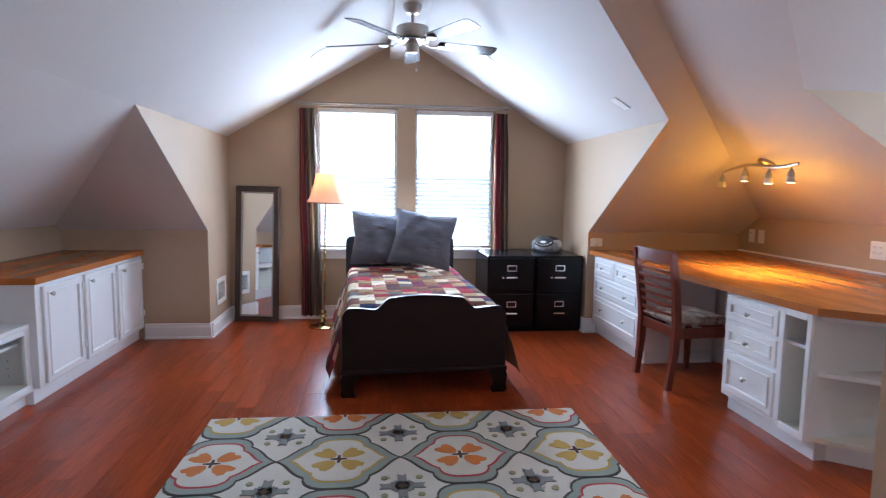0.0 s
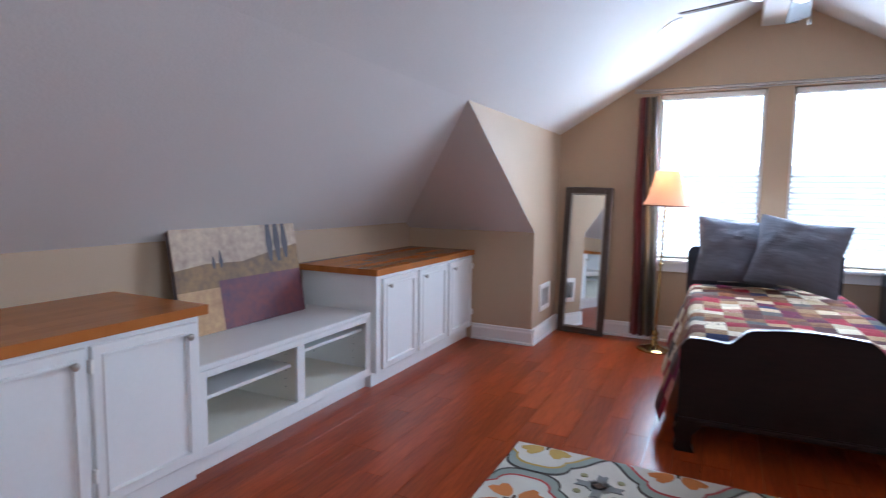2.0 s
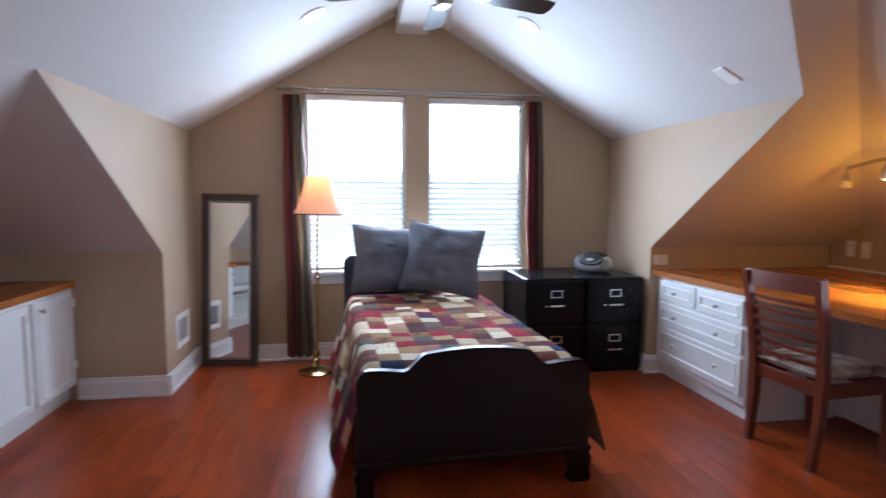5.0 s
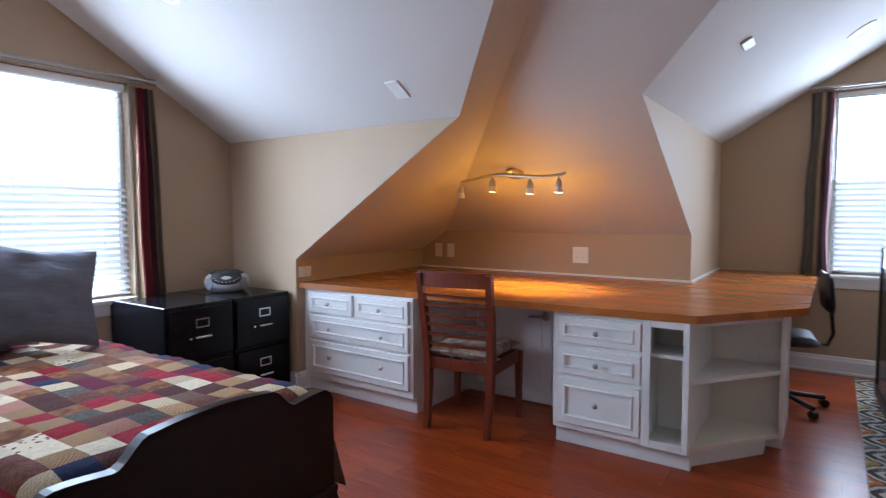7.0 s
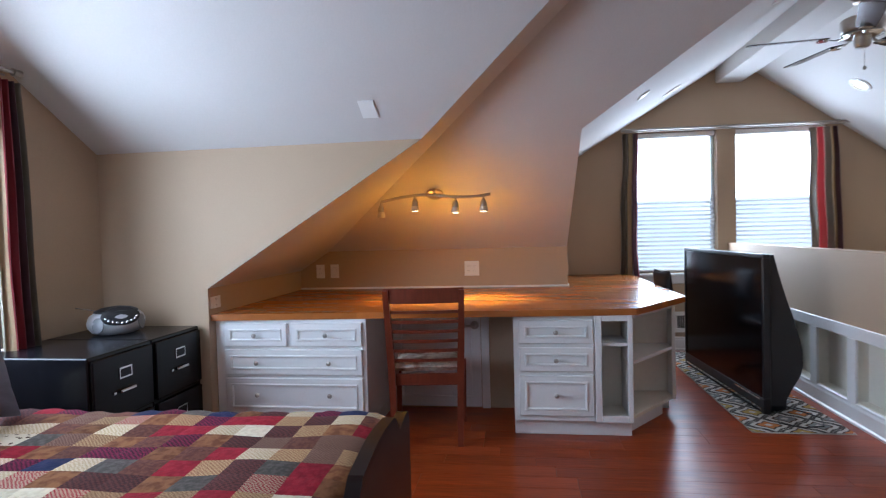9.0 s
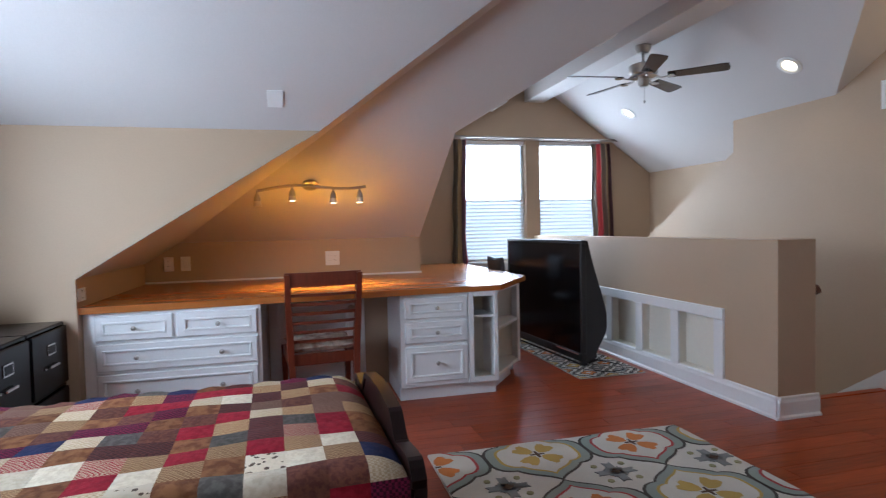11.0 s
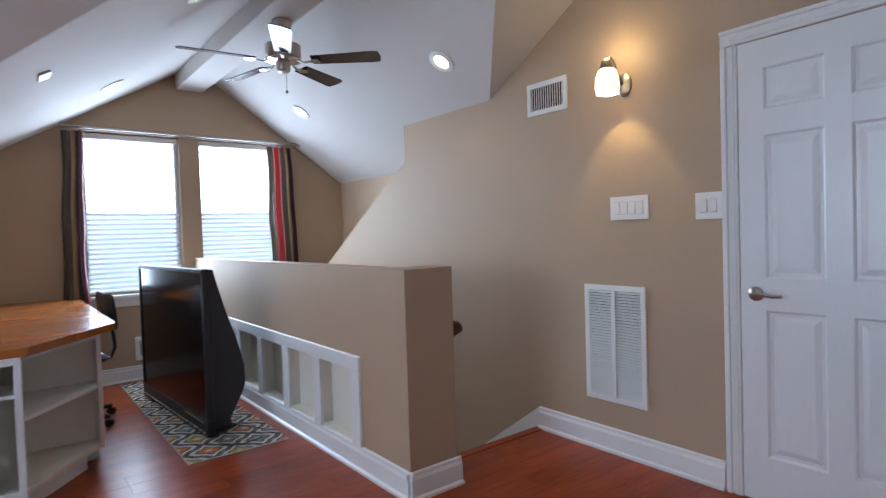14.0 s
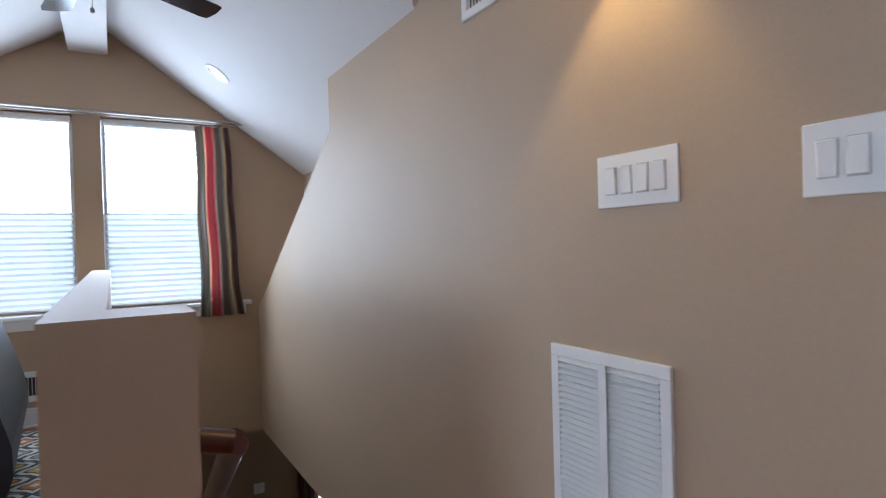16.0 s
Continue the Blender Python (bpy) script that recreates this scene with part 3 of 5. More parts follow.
part("side", box(0.68, 0.70, 0, 0.60, 0.10, 0.742, 0.002), M_WHITE, pd)
part("stile", box(0.672, 0.70, -0.019, -0.0005, 0.10, 0.742, 0.002), M_WHITE, pd)
part("stile", box(0.482, 0.52, -0.019, -0.0005, 0.10, 0.742, 0.002), M_WHITE, pd)
part("rail", box(0.521, 0.671, -0.019, -0.0005, 0.708, 0.742, 0.002), M_WHITE, pd)
part("rail", box(0.521, 0.671, -0.019, -0.0005, 0.10, 0.14, 0.002), M_WHITE, pd)
part("back", box(0.491, 0.679, 0.26, 0.28, 0.10, 0.742), M_INNER, pd)
part("shelf", box(0.491, 0.679, 0.01, 0.259, 0.555, 0.572), M_WHITE, pd)
part("bottom", box(0.491, 0.679, 0, 0.259, 0.10, 0.118), M_INNER, pd)
# corner shelves that close the chamfered end
cs = thing("corner_shelf", pose(0, 0, 0), "white open corner shelves at the end of the desk", "shelf unit")
CA, CB, CC = (3.153, 3.655), (3.63, 3.288), (3.75, 3.655)
tri = [CA, CB, (3.75, 3.288), CC]
for z0, z1, mt in ((0.10, 0.122, M_INNER), (0.435, 0.455, M_WHITE), (0.715, 0.741, M_WHITE)):
    part("shelf", prism(tri, z1 - z0, pose(0, 0, z0)), mt, cs)
part("plinth", prism([(3.235, 3.655), (3.63, 3.352), (3.73, 3.352), (3.73, 3.655)], 0.099), M_WHITE, cs)
part("end_panel", box(3.63, 3.755, 3.263, 3.286, 0.10, 0.741, 0.002), M_WHITE, cs)
part("end_panel", box(3.756, 4.30, 3.278, 3.86, 0.0, 0.741, 0.002), M_WHITE, cs)
part("back", box(3.748, 3.7555, 3.287, 3.655, 0.123, 0.714), M_INNER, cs)
DX0 = 3.0
worktop("worktop", pose(0, 0, 0, 0, 0, 90), [(3.173, -3.713), (3.605, -3.135), (6.254, -DX0), (6.254, -XE + 0.004), (HY1 - 0.004, -XE + 0.004), (HY1 - 0.004, -EX + 0.006), (3.173, -EX + 0.006)], 0.743, 0.782, "long butcher-block desk top under the eaves", 0.07)
bm = box(XE - 0.014, XE - 0.001, HY1 + 0.002, YN - 0.001, 0.783, 0.797)
box(XE - 0.014, EX - 0.001, HY1 - 0.014, HY1 - 0.001, 0.783, 0.797, bm=bm)
tagged(part("trim", bm, M_TRIM), "white caulked strip behind the desk", "trim", kind="structure")

# ---- desk chair ----
ch = thing("dining_chair", pose(2.958, 4.842, 0, 0, 0, -84.5), "cherry ladder-back chair with a floral cushion", "chair")
# local x: across, y: forward
for s in (-1, 1):
    lean = [(s * 0.195, 0.0, 0), (s * 0.20, 0.03, 0.25), (s * 0.205, 0.035, 0.45), (s * 0.215, 0.005, 0.70), (s * 0.222, -0.035, 0.93)]
    bm = bmesh.new()
    rings = []
    for (x, y, z), wd in zip(lean, (0.016, 0.019, 0.021, 0.019, 0.016)):
        rings.append([bm.verts.new((x + a * wd, y + b * (wd + 0.004), z)) for a, b in ((-1, -1), (1, -1), (1, 1), (-1, 1))])
    for a, b in zip(rings, rings[1:]):
        for k in range(4):
            bm.faces.new((a[k], a[(k + 1) % 4], b[(k + 1) % 4], b[k]))
    bm.faces.new(rings[0][::-1])
    bm.faces.new(rings[-1])
    part("back_post", bm, M_CHAIRWOOD, ch)
    bm = bmesh.new()
    a = [bm.verts.new((s * 0.215 + dx * 0.014, 0.43 + dy * 0.014, 0)) for dx, dy in ((-1, -1), (1, -1), (1, 1), (-1, 1))]
    b = [bm.verts.new((s * 0.215 + dx * 0.021, 0.43 + dy * 0.021, 0.42)) for dx, dy in ((-1, -1), (1, -1), (1, 1), (-1, 1))]
    for k in range(4):
        bm.faces.new((a[k], a[(k + 1) % 4], b[(k + 1) % 4], b[k]))
    bm.faces.new(a[::-1])
    bm.faces.new(b)
    part("front_leg", bm, M_CHAIRWOOD, ch)
    part("side_apron", box(s * 0.214 - 0.01, s * 0.214 + 0.01, 0.05, 0.42, 0.355, 0.425, 0.003), M_CHAIRWOOD, ch)
part("front_apron", box(-0.20, 0.20, 0.42, 0.44, 0.355, 0.425, 0.003), M_CHAIRWOOD, ch)
part("back_apron", box(-0.19, 0.19, 0.025, 0.045, 0.355, 0.425, 0.003), M_CHAIRWOOD, ch)


def slat(z, h, half, y):
    bm = bmesh.new()
    cols = []
    for i in range(9):
        t = i / 4 - 1
        yy = y - 0.022 * (1 - t * t)
        cols.append([bm.verts.new((t * half, yy + dy, z + dz)) for dy, dz in ((-0.008, 0), (0.008, 0), (0.006, h), (-0.010, h))])
    for a, b in zip(cols, cols[1:]):
        for k in range(4):
            bm.faces.new((a[k], a[(k + 1) % 4], b[(k + 1) % 4], b[k]))
    bm.faces.new(cols[0][::-1])
    bm.faces.new(cols[-1])
    return bm


for i in range(6):
    part("slat", slat(0.50 + i * 0.058, 0.018, 0.205 + i * 0.002, 0.028 - i * 0.008), M_CHAIRWOOD, ch)
part("top_rail", slat(0.852, 0.088, 0.235, -0.022), M_CHAIRWOOD, ch)


def pad(w, d, h, puff=0.5, nx=14, ny=14, wob=0.0, seed=0, power=4):
    """A soft slab with rounded rim: w x d, h thick."""
    bm = bmesh.new()
    grid = {}
    for sgn in (1, -1):
        for i in range(nx + 1):
            for j in range(ny + 1):
                u, v = 2 * i / nx - 1, 2 * j / ny - 1
                edge = i in (0, nx) or j in (0, ny)
                if edge and sgn < 0:
                    grid[sgn, i, j] = grid[1, i, j]
                    continue
                k = (max(0, 1 - abs(u) ** power) * max(0, 1 - abs(v) ** power)) ** puff
                pull = 1 - 0.11 * (1 - abs(u * v)) * max(abs(u), abs(v)) ** 4
                n = noise.noise(Vector((u * 2.3 + seed, v * 2.3, sgn * 3))) * wob + noise.noise(Vector((u * 2.5 + v * 3 + seed, v * 9 - u * 3, sgn))) * wob * 0.45
                grid[sgn, i, j] = bm.verts.new((u * w / 2 * pull, v * d / 2 * pull, sgn * h / 2 * k + n * k))
    for sgn in (1, -1):
        for i in range(nx):
            for j in range(ny):
                f = [grid[sgn, i, j], grid[sgn, i + 1, j], grid[sgn, i + 1, j + 1], grid[sgn, i, j + 1]]
                bm.faces.new(f if sgn > 0 else f[::-1])
    return bm


M_FLORAL = mat("floral_fabric", (0.62, 0.55, 0.44), 0.9, grain=0.5, scale=22, bump=0.3, colour2=(0.20, 0.09, 0.06), big=14)
part("seat_cushion", pad(0.44, 0.43, 0.075, 0.35), M_FLORAL, ch, "cream floral seat cushion", True, at=pose(0, 0.235, 0.462))

# ---- filing cabinets ----
def filing_cabinet(m, w=0.455, d=0.66, h=0.72):
    fc = thing("filing_cabinet", m, "black two-drawer metal filing cabinet under the window", "filing cabinet", "filing cabinets")
    part("body", box(0, w, 0.012, d, 0, h, 0.006), M_BLACK, fc)
    for z in (0.045, 0.385):
        dw = part("drawer", box(0.012, w - 0.012, -0.006, 0.011, z, z + 0.315, 0.005), M_BLACK, fc)
        c = w / 2
        part("label_holder", prism([(-0.045, -0.028), (0.045, -0.028), (0.045, 0.028), (-0.045, 0.028)], 0.004, pose(c, -0.006, z + 0.22, 90)), M_CHROME, dw, "chrome label holder")
        part("label_card", box(c - 0.037, c + 0.037, -0.0115, -0.0102, z + 0.20, z + 0.24), M_BLACK, dw)
        part("handle", box(c - 0.055, c + 0.055, -0.026, -0.0062, z + 0.125, z + 0.14, 0.004), M_CHROME, dw, "chrome pull")
        if z > 0.3:
            part("thumb_latch", box(c - 0.09, c - 0.075, -0.012, -0.0062, z + 0.126, z + 0.137), M_CHROME, dw)
    return fc


filing_cabinet(pose(2.05, 6.262, 0))
filing_cabinet(pose(2.51, 6.262, 0))

# ---- radio on the filing cabinet ----
ra = thing("cd_radio", pose(2.72, 6.64, 0.7205, 0, 0, -38) @ Matrix.Diagonal((1.0, 1.0, 1.25, 1)), "small graphite and silver CD radio on the filing cabinet", "radio")
M_SILVER = mat("silver_plastic", (0.50, 0.51, 0.54), 0.32, 0.35, grain=0.05, scale=90)
egg = [(0.075, 0.0), (0.105, 0.010), (0.124, 0.035), (0.126, 0.06), (0.116, 0.085), (0.092, 0.104), (0.055, 0.115), (0.01, 0.119)]
case = part("case", lathe(egg, 40, Matrix.Diagonal((1.22, 0.92, 1, 1))), M_SILVER, ra, "silver oval case", True)
part("lid", lathe([(0.100, 0.092), (0.098, 0.108), (0.07, 0.120), (0.03, 0.126), (0.005, 0.127)], 36, Matrix.Diagonal((1.18, 0.92, 1, 1))), M_BLACKPL, ra, "black disc lid", True)
ctl = part("control_panel", lathe([(0.058, -0.014), (0.058, 0.004), (0.053, 0.010), (0.02, 0.013), (0.004, 0.013)], 30, pose(0, -0.086, 0.086, 52) @ Matrix.Diagonal((1.75, 0.86, 1, 1))), M_BLACKPL, ra, "black curved control panel", True)
for i in range(9):
    a = radians(200 + i * 17.5)
    part("button", lathe([(0.0055, 0), (0.0055, 0.003), (0.0035, 0.005)], 10, pose(0.086 * math.cos(a), -0.094 + 0.026 * math.sin(a), 0.092 + 0.034 * math.sin(a), 55)), M_CHROME, ctl)
for k in (-1, 1):
    part("speaker", lathe([(0.036, 0), (0.034, 0.006), (0.012, 0.010)], 20, pose(k * 0.112, -0.070, 0.050, 84, 0, k * 48)), mat("grey_speaker_mesh", (0.22, 0.225, 0.24), 0.5, 0.3), ra, smooth=True)
part("aerial", tube([(-0.06, 0.085, 0.10), (-0.19, 0.085, 0.128)], 0.002, 6), M_CHROME, ra)

# ---- standing mirror ----
mi = thing("standing_mirror", pose(-0.375, 6.842, 0, -3.0, 1.0, -5), "tall mirror in a dark pewter frame leaning on the wall", "mirror")
MW, MH, MF = 0.43, 1.34, 0.068
for name, a in (("frame_side", (0, MF, 0, MH)), ("frame_side", (MW - MF, MW, 0, MH)), ("frame_rail", (MF, MW - MF, 0, MF)), ("frame_rail", (MF, MW - MF, MH - MF, MH))):
    bm = box(a[0], a[1], 0, 0.03, a[2], a[3], 0.008, seg=2)
    part(name, bm, M_FRAME, mi)
part("frame_lip", prism([(MF - 0.006, MF - 0.006), (MW - MF + 0.006, MF - 0.006), (MW - MF + 0.006, MH - MF + 0.006), (MF - 0.006, MH - MF + 0.006)], 0.006, pose(0, 0.022, 0, 90)), M_BLACKPL, mi)
for a in ((MF - 0.012, MF - 0.002, MF - 0.012, MH - MF + 0.012), (MW - MF + 0.002, MW - MF + 0.012, MF - 0.012, MH - MF + 0.012), (MF - 0.002, MW - MF + 0.002, MF - 0.012, MF - 0.002), (MF - 0.002, MW - MF + 0.002, MH - MF + 0.002, MH - MF + 0.012)):
    part("inner_bead", box(a[0], a[1], -0.005, 0.004, a[2], a[3], 0.002), M_NICKEL, mi, "pale pewter inner bead")
for x0, x1, z0, z1 in ((0.008, 0.020, 0.008, MH - 0.008), (MW - 0.020, MW - 0.008, 0.008, MH - 0.008), (0.021, MW - 0.021, 0.008, 0.020), (0.021, MW - 0.021, MH - 0.020, MH - 0.008)):
    part("outer_bead", box(x0, x1, -0.006, 0.004, z0, z1, 0.003), M_FRAME, mi)
part("mirror_glass", box(MF + 0.002, MW - MF - 0.002, 0.008, 0.0155, MF + 0.002, MH - MF - 0.002), M_MIRROR, mi, "bevelled mirror glass")

# ---- floor lamp ----
fl = thing("floor_lamp", pose(0.515, 6.57, 0, 0, 1.6, 0), "brass floor lamp with a lit peach bell shade", "lamp")
part("base", lathe([(0.135, 0), (0.135, 0.012), (0.12, 0.022), (0.075, 0.03), (0.03, 0.05), (0.02, 0.09), (0.034, 0.10), (0.02, 0.115), (0.03, 0.14), (0.016, 0.17)], 32), M_BRASS, fl, "turned brass base", True)
part("pole", lathe([(0.011, 0.17), (0.011, 0.70), (0.016, 0.705), (0.016, 0.72), (0.010, 0.725), (0.009, 1.20), (0.018, 1.21), (0.018, 1.25)], 16), M_BRASS, fl, smooth=True)
bm = bmesh.new()
rings = []
for k in range(7):
    t = k / 6
    r = 0.175 - 0.085 * (t ** 0.72)
    rings.append([bm.verts.new((r * c, r * s, 1.185 + 0.275 * t)) for c, s in ((math.cos(a), math.sin(a)) for a in (2 * math.pi * i / 32 for i in range(32)))])
for a, b in zip(rings, rings[1:]):
    for i in range(32):
        bm.faces.new((a[i], a[(i + 1) % 32], b[(i + 1) % 32], b[i]))
bmesh.ops.solidify(bm, geom=bm.faces[:], thickness=0.003)
part("shade", bm, M_SHADE, fl, "peach fabric bell shade", True)
part("shade_trim", tube([(0.176 * math.cos(a), 0.176 * math.sin(a), 1.187) for a in (2 * math.pi * i / 24 for i in range(25))], 0.005, 6), mat("brown_braid", (0.2, 0.08, 0.05), 0.8), fl)
part("bulb", lathe([(0.012, 1.25), (0.028, 1.28), (0.030, 1.31), (0.018, 1.34), (0.004, 1.35)], 16), M_BULB, fl, smooth=True)
lamp("floor_lamp_light", "POINT", (0.553, 6.57, 1.40), (0.5, 6.6, 0), 3, WARM, 0.04)


# ---- curtains ----
M_STRIPES = bpy.data.materials.new("striped_silk")
M_STRIPES.use_nodes = True
_n, _l = M_STRIPES.node_tree.nodes, M_STRIPES.node_tree.links
_u, _r = _n.new("ShaderNodeAttribute"), _n.new("ShaderNodeValToRGB")
_u.attribute_name = "across"
_r.color_ramp.interpolation = "CONSTANT"
stripes = [(0.0, (0.34, 0.04, 0.05)), (0.17, (0.52, 0.38, 0.22)), (0.22, (0.13, 0.10, 0.07)), (0.36, (0.20, 0.17, 0.11)), (0.46, (0.50, 0.36, 0.20)), (0.50, (0.30, 0.035, 0.045)), (0.64, (0.10, 0.04, 0.05)), (0.74, (0.46, 0.33, 0.18)), (0.80, (0.19, 0.16, 0.12))]
for i, (p, c) in enumerate(stripes):
    e = _r.color_ramp.elements[i] if i < 2 else _r.color_ramp.elements.new(p)
    e.position, e.color = p, (*c, 1)
_w = _n.new("ShaderNodeMath")
_w.operation = "FRACT"
_l.new(_u.outputs["Fac"], _w.inputs[0])
_l.new(_w.outputs[0], _r.inputs[0])
_l.new(_r.outputs[0], _n["Principled BSDF"].inputs["Base Color"])
_n["Principled BSDF"].inputs["Roughness"].default_value = 0.42
_n["Principled BSDF"].inputs["Sheen Weight"].default_value = 0.3


def curtain(m, w, z0, z1, folds, seed, repeats=1.05, flare=0.0, label="striped red, gold and brown curtain gathered beside the window"):
    bm = bmesh.new()
    lay = bm.verts.layers.float.new("across")
    nx, nz = folds * 10, 14
    grid = []
    for k in range(nz + 1):
        t = k / nz
        row = []
        for i in range(nx + 1):
            u = i / nx
            amp = 0.022 + 0.014 * (1 - t)
            y = amp * math.sin(u * folds * 2 * math.pi + 0.5 * noise.noise(Vector((u * 3, t * 2, seed)))) + 0.012 * noise.noise(Vector((u * 6, t * 3, seed + 5)))
            pinch = 1 - 0.10 * math.sin(min(1, t * 1.2) * math.pi) * (0.6 + 0.4 * noise.noise(Vector((t * 2, seed, 1))))
            v = bm.verts.new(((u - 0.5) * w * pinch * (1 + abs(flare) * (1 - t)) + flare * w * 0.5 * (1 - t) + 0.02 * noise.noise(Vector((t * 3, seed, u))), y, z0 + (z1 - z0) * t))
            v[lay] = u * repeats + 0.13 * seed
            row.append(v)
        grid.append(row)
    for a, b in zip(grid, grid[1:]):
        for i in range(nx):
            bm.faces.new((a[i], a[i + 1], b[i + 1], b[i]))
    bmesh.ops.solidify(bm, geom=bm.faces[:], thickness=0.003)
    c = tagged(part("curtain", bm, M_STRIPES, smooth=True), label, "curtain", "window curtains")
    c.matrix_basis = m
    return c


curtain(pose(0.352, NY - 0.10, 0), 0.155, 0.05, 2.09, 4, 3.75, 0.52, flare=0.55)
curtain(pose(2.255, NY - 0.10, 0), 0.15, 0.06, 2.09, 4, 3.35, 0.42, flare=0.4)
curtain(pose(EX - 0.11, 3.175, 0, 0, 0, 90), 0.13, 0.74, 2.185, 3, 4.6, 0.36, flare=0.45)
curtain(pose(EX - 0.11, 1.40, 0, 0, 0, 90), 0.245, 0.68, 2.165, 4, 4.9, 0.75, flare=-0.35)


def curtain_rod(a, b, side):
    rod = tagged(new("curtain_rod"), "thin brushed nickel double curtain rod", "curtain rod")
    a, b, s = Vector(a), Vector(b), Vector(side)
    part("rod", tube([a, b], 0.011, 10), M_NICKEL, rod, smooth=True)
    part("back_rod", tube([a - s * 0.05 - Vector((0, 0, 0.012)), b - s * 0.05 - Vector((0, 0, 0.012))], 0.006, 10), M_NICKEL, rod, smooth=True)
    for p, d in ((a, (a - b).normalized()), (b, (b - a).normalized())):
        part("finial", tube([p, p + d * 0.02, p + d * 0.035, p + d * 0.045], 0.020, 10), M_NICKEL, rod, smooth=True)
    for t in (0.04, 0.5, 0.96):
        p = a.lerp(b, t)
        part("bracket", tube([p, p - s * 0.10], 0.006, 8), M_NICKEL, rod)
    return rod


curtain_rod((0.285, NY - 0.10, 2.142), (2.30, NY - 0.10, 2.142), (0, -1, 0))
curtain_rod((EX - 0.11, 3.215, 2.222), (EX - 0.11, 1.185, 2.21), (-1, 0, 0))


# ---- bed ----
BX, BY0, BHW, BTURN = 1.345, 4.70, 0.53, 2.5
bed = thing("bed", pose(BX, BY0, 0, 0, 0, BTURN), "dark mahogany twin bed with scalloped footboard", "bed")


def scallop(half, base, rise, sides):
    """Outline of a shaped board: flat shoulders, ogee steps and an arched middle."""
    pts = []
    for i in range(61):
        t = i / 30 - 1
        a = abs(t)
        if a < 0.42:
            z = base + rise * (0.80 + 0.20 * math.cos(a / 0.42 * math.pi / 2))
        elif a < 0.62:
            k = (a - 0.42) / 0.20
            z = base + rise * 0.80 * (1 - k * k * (3 - 2 * k)) - 0.007 * math.sin(k * math.pi / 2) ** 3
        elif a < 0.90:
            z = base - 0.007 + 0.013 * math.sin((a - 0.62) / 0.28 * math.pi / 2)
        else:
            z = base + 0.006 - 0.045 * ((a - 0.90) / 0.10) ** 2.2
        pts.append((t * half, z))
    return pts + [(half, sides), (-half, sides)]


def board(pts, t, y, bev=0.006):
    bm = prism([(x, z) for x, z in pts], t, pose(0, y, 0, 90))
    es = [e for e in bm.edges if len(e.link_faces) == 2 and abs(e.calc_face_angle(0) - math.pi / 2) < 0.3 and (e.verts[0].co - e.verts[1].co).y == 0]
    bmesh.ops.bevel(bm, geom=es, offset=bev, segments=2, profile=0.5, affect="EDGES")
    return bm


fb = part("footboard", board(scallop(BHW, 0.565, 0.085, 0.16), 0.035, 0.035), M_BEDWOOD, bed, smooth=True)
part("moulding", board([(x * 1.0, z + 0.004) for x, z in scallop(BHW, 0.565, 0.085, 0.16)[:61]] + [(x * 1.0, z - 0.018) for x, z in scallop(BHW, 0.565, 0.085, 0.16)[60::-1]], 0.042, 0.042, 0.004), M_BEDWOOD, fb)
part("base_moulding", box(-BHW - 0.012, BHW + 0.012, -0.014, 0.05, 0.145, 0.175, 0.008, seg=2), M_BEDWOOD, fb)
for s in (-1, 1):
    leg = [(0.0, 0.15), (0.13, 0.15), (0.10, 0.12), (0.075, 0.09), (0.07, 0.03), (0.085, 0.0), (0.0, 0.0), (-0.012, 0.02), (-0.004, 0.06), (-0.014, 0.11)]
    part("bracket_foot", prism([(-s * (BHW - x), z) if s > 0 else (BHW - x, z) for x, z in leg], 0.07, pose(0, 0.06, 0, 90)), M_BEDWOOD, bed)
    part("back_leg", box(s * (BHW - 0.03) - 0.03, s * (BHW - 0.03) + 0.03, 1.98, 2.04, 0, 0.30, 0.004), M_BEDWOOD, bed)
    part("side_rail", box(s * 0.50 - 0.015, s * 0.50 + 0.015, 0.05, 1.98, 0.20, 0.34, 0.004), M_BEDWOOD, bed)
part("headboard", board(scallop(0.53, 0.86, 0.05, 0.30), 0.04, 2.045), mat("dark_blue_grey_paint", (0.022, 0.024, 0.035), 0.35, grain=0.2, scale=20), bed, "dark painted headboard", True)
matt = part("mattress", box(-0.485, 0.485, 0.10, 1.98, 0.30, 0.55, 0.04, seg=3), M_MATTRESS, bed, smooth=True)

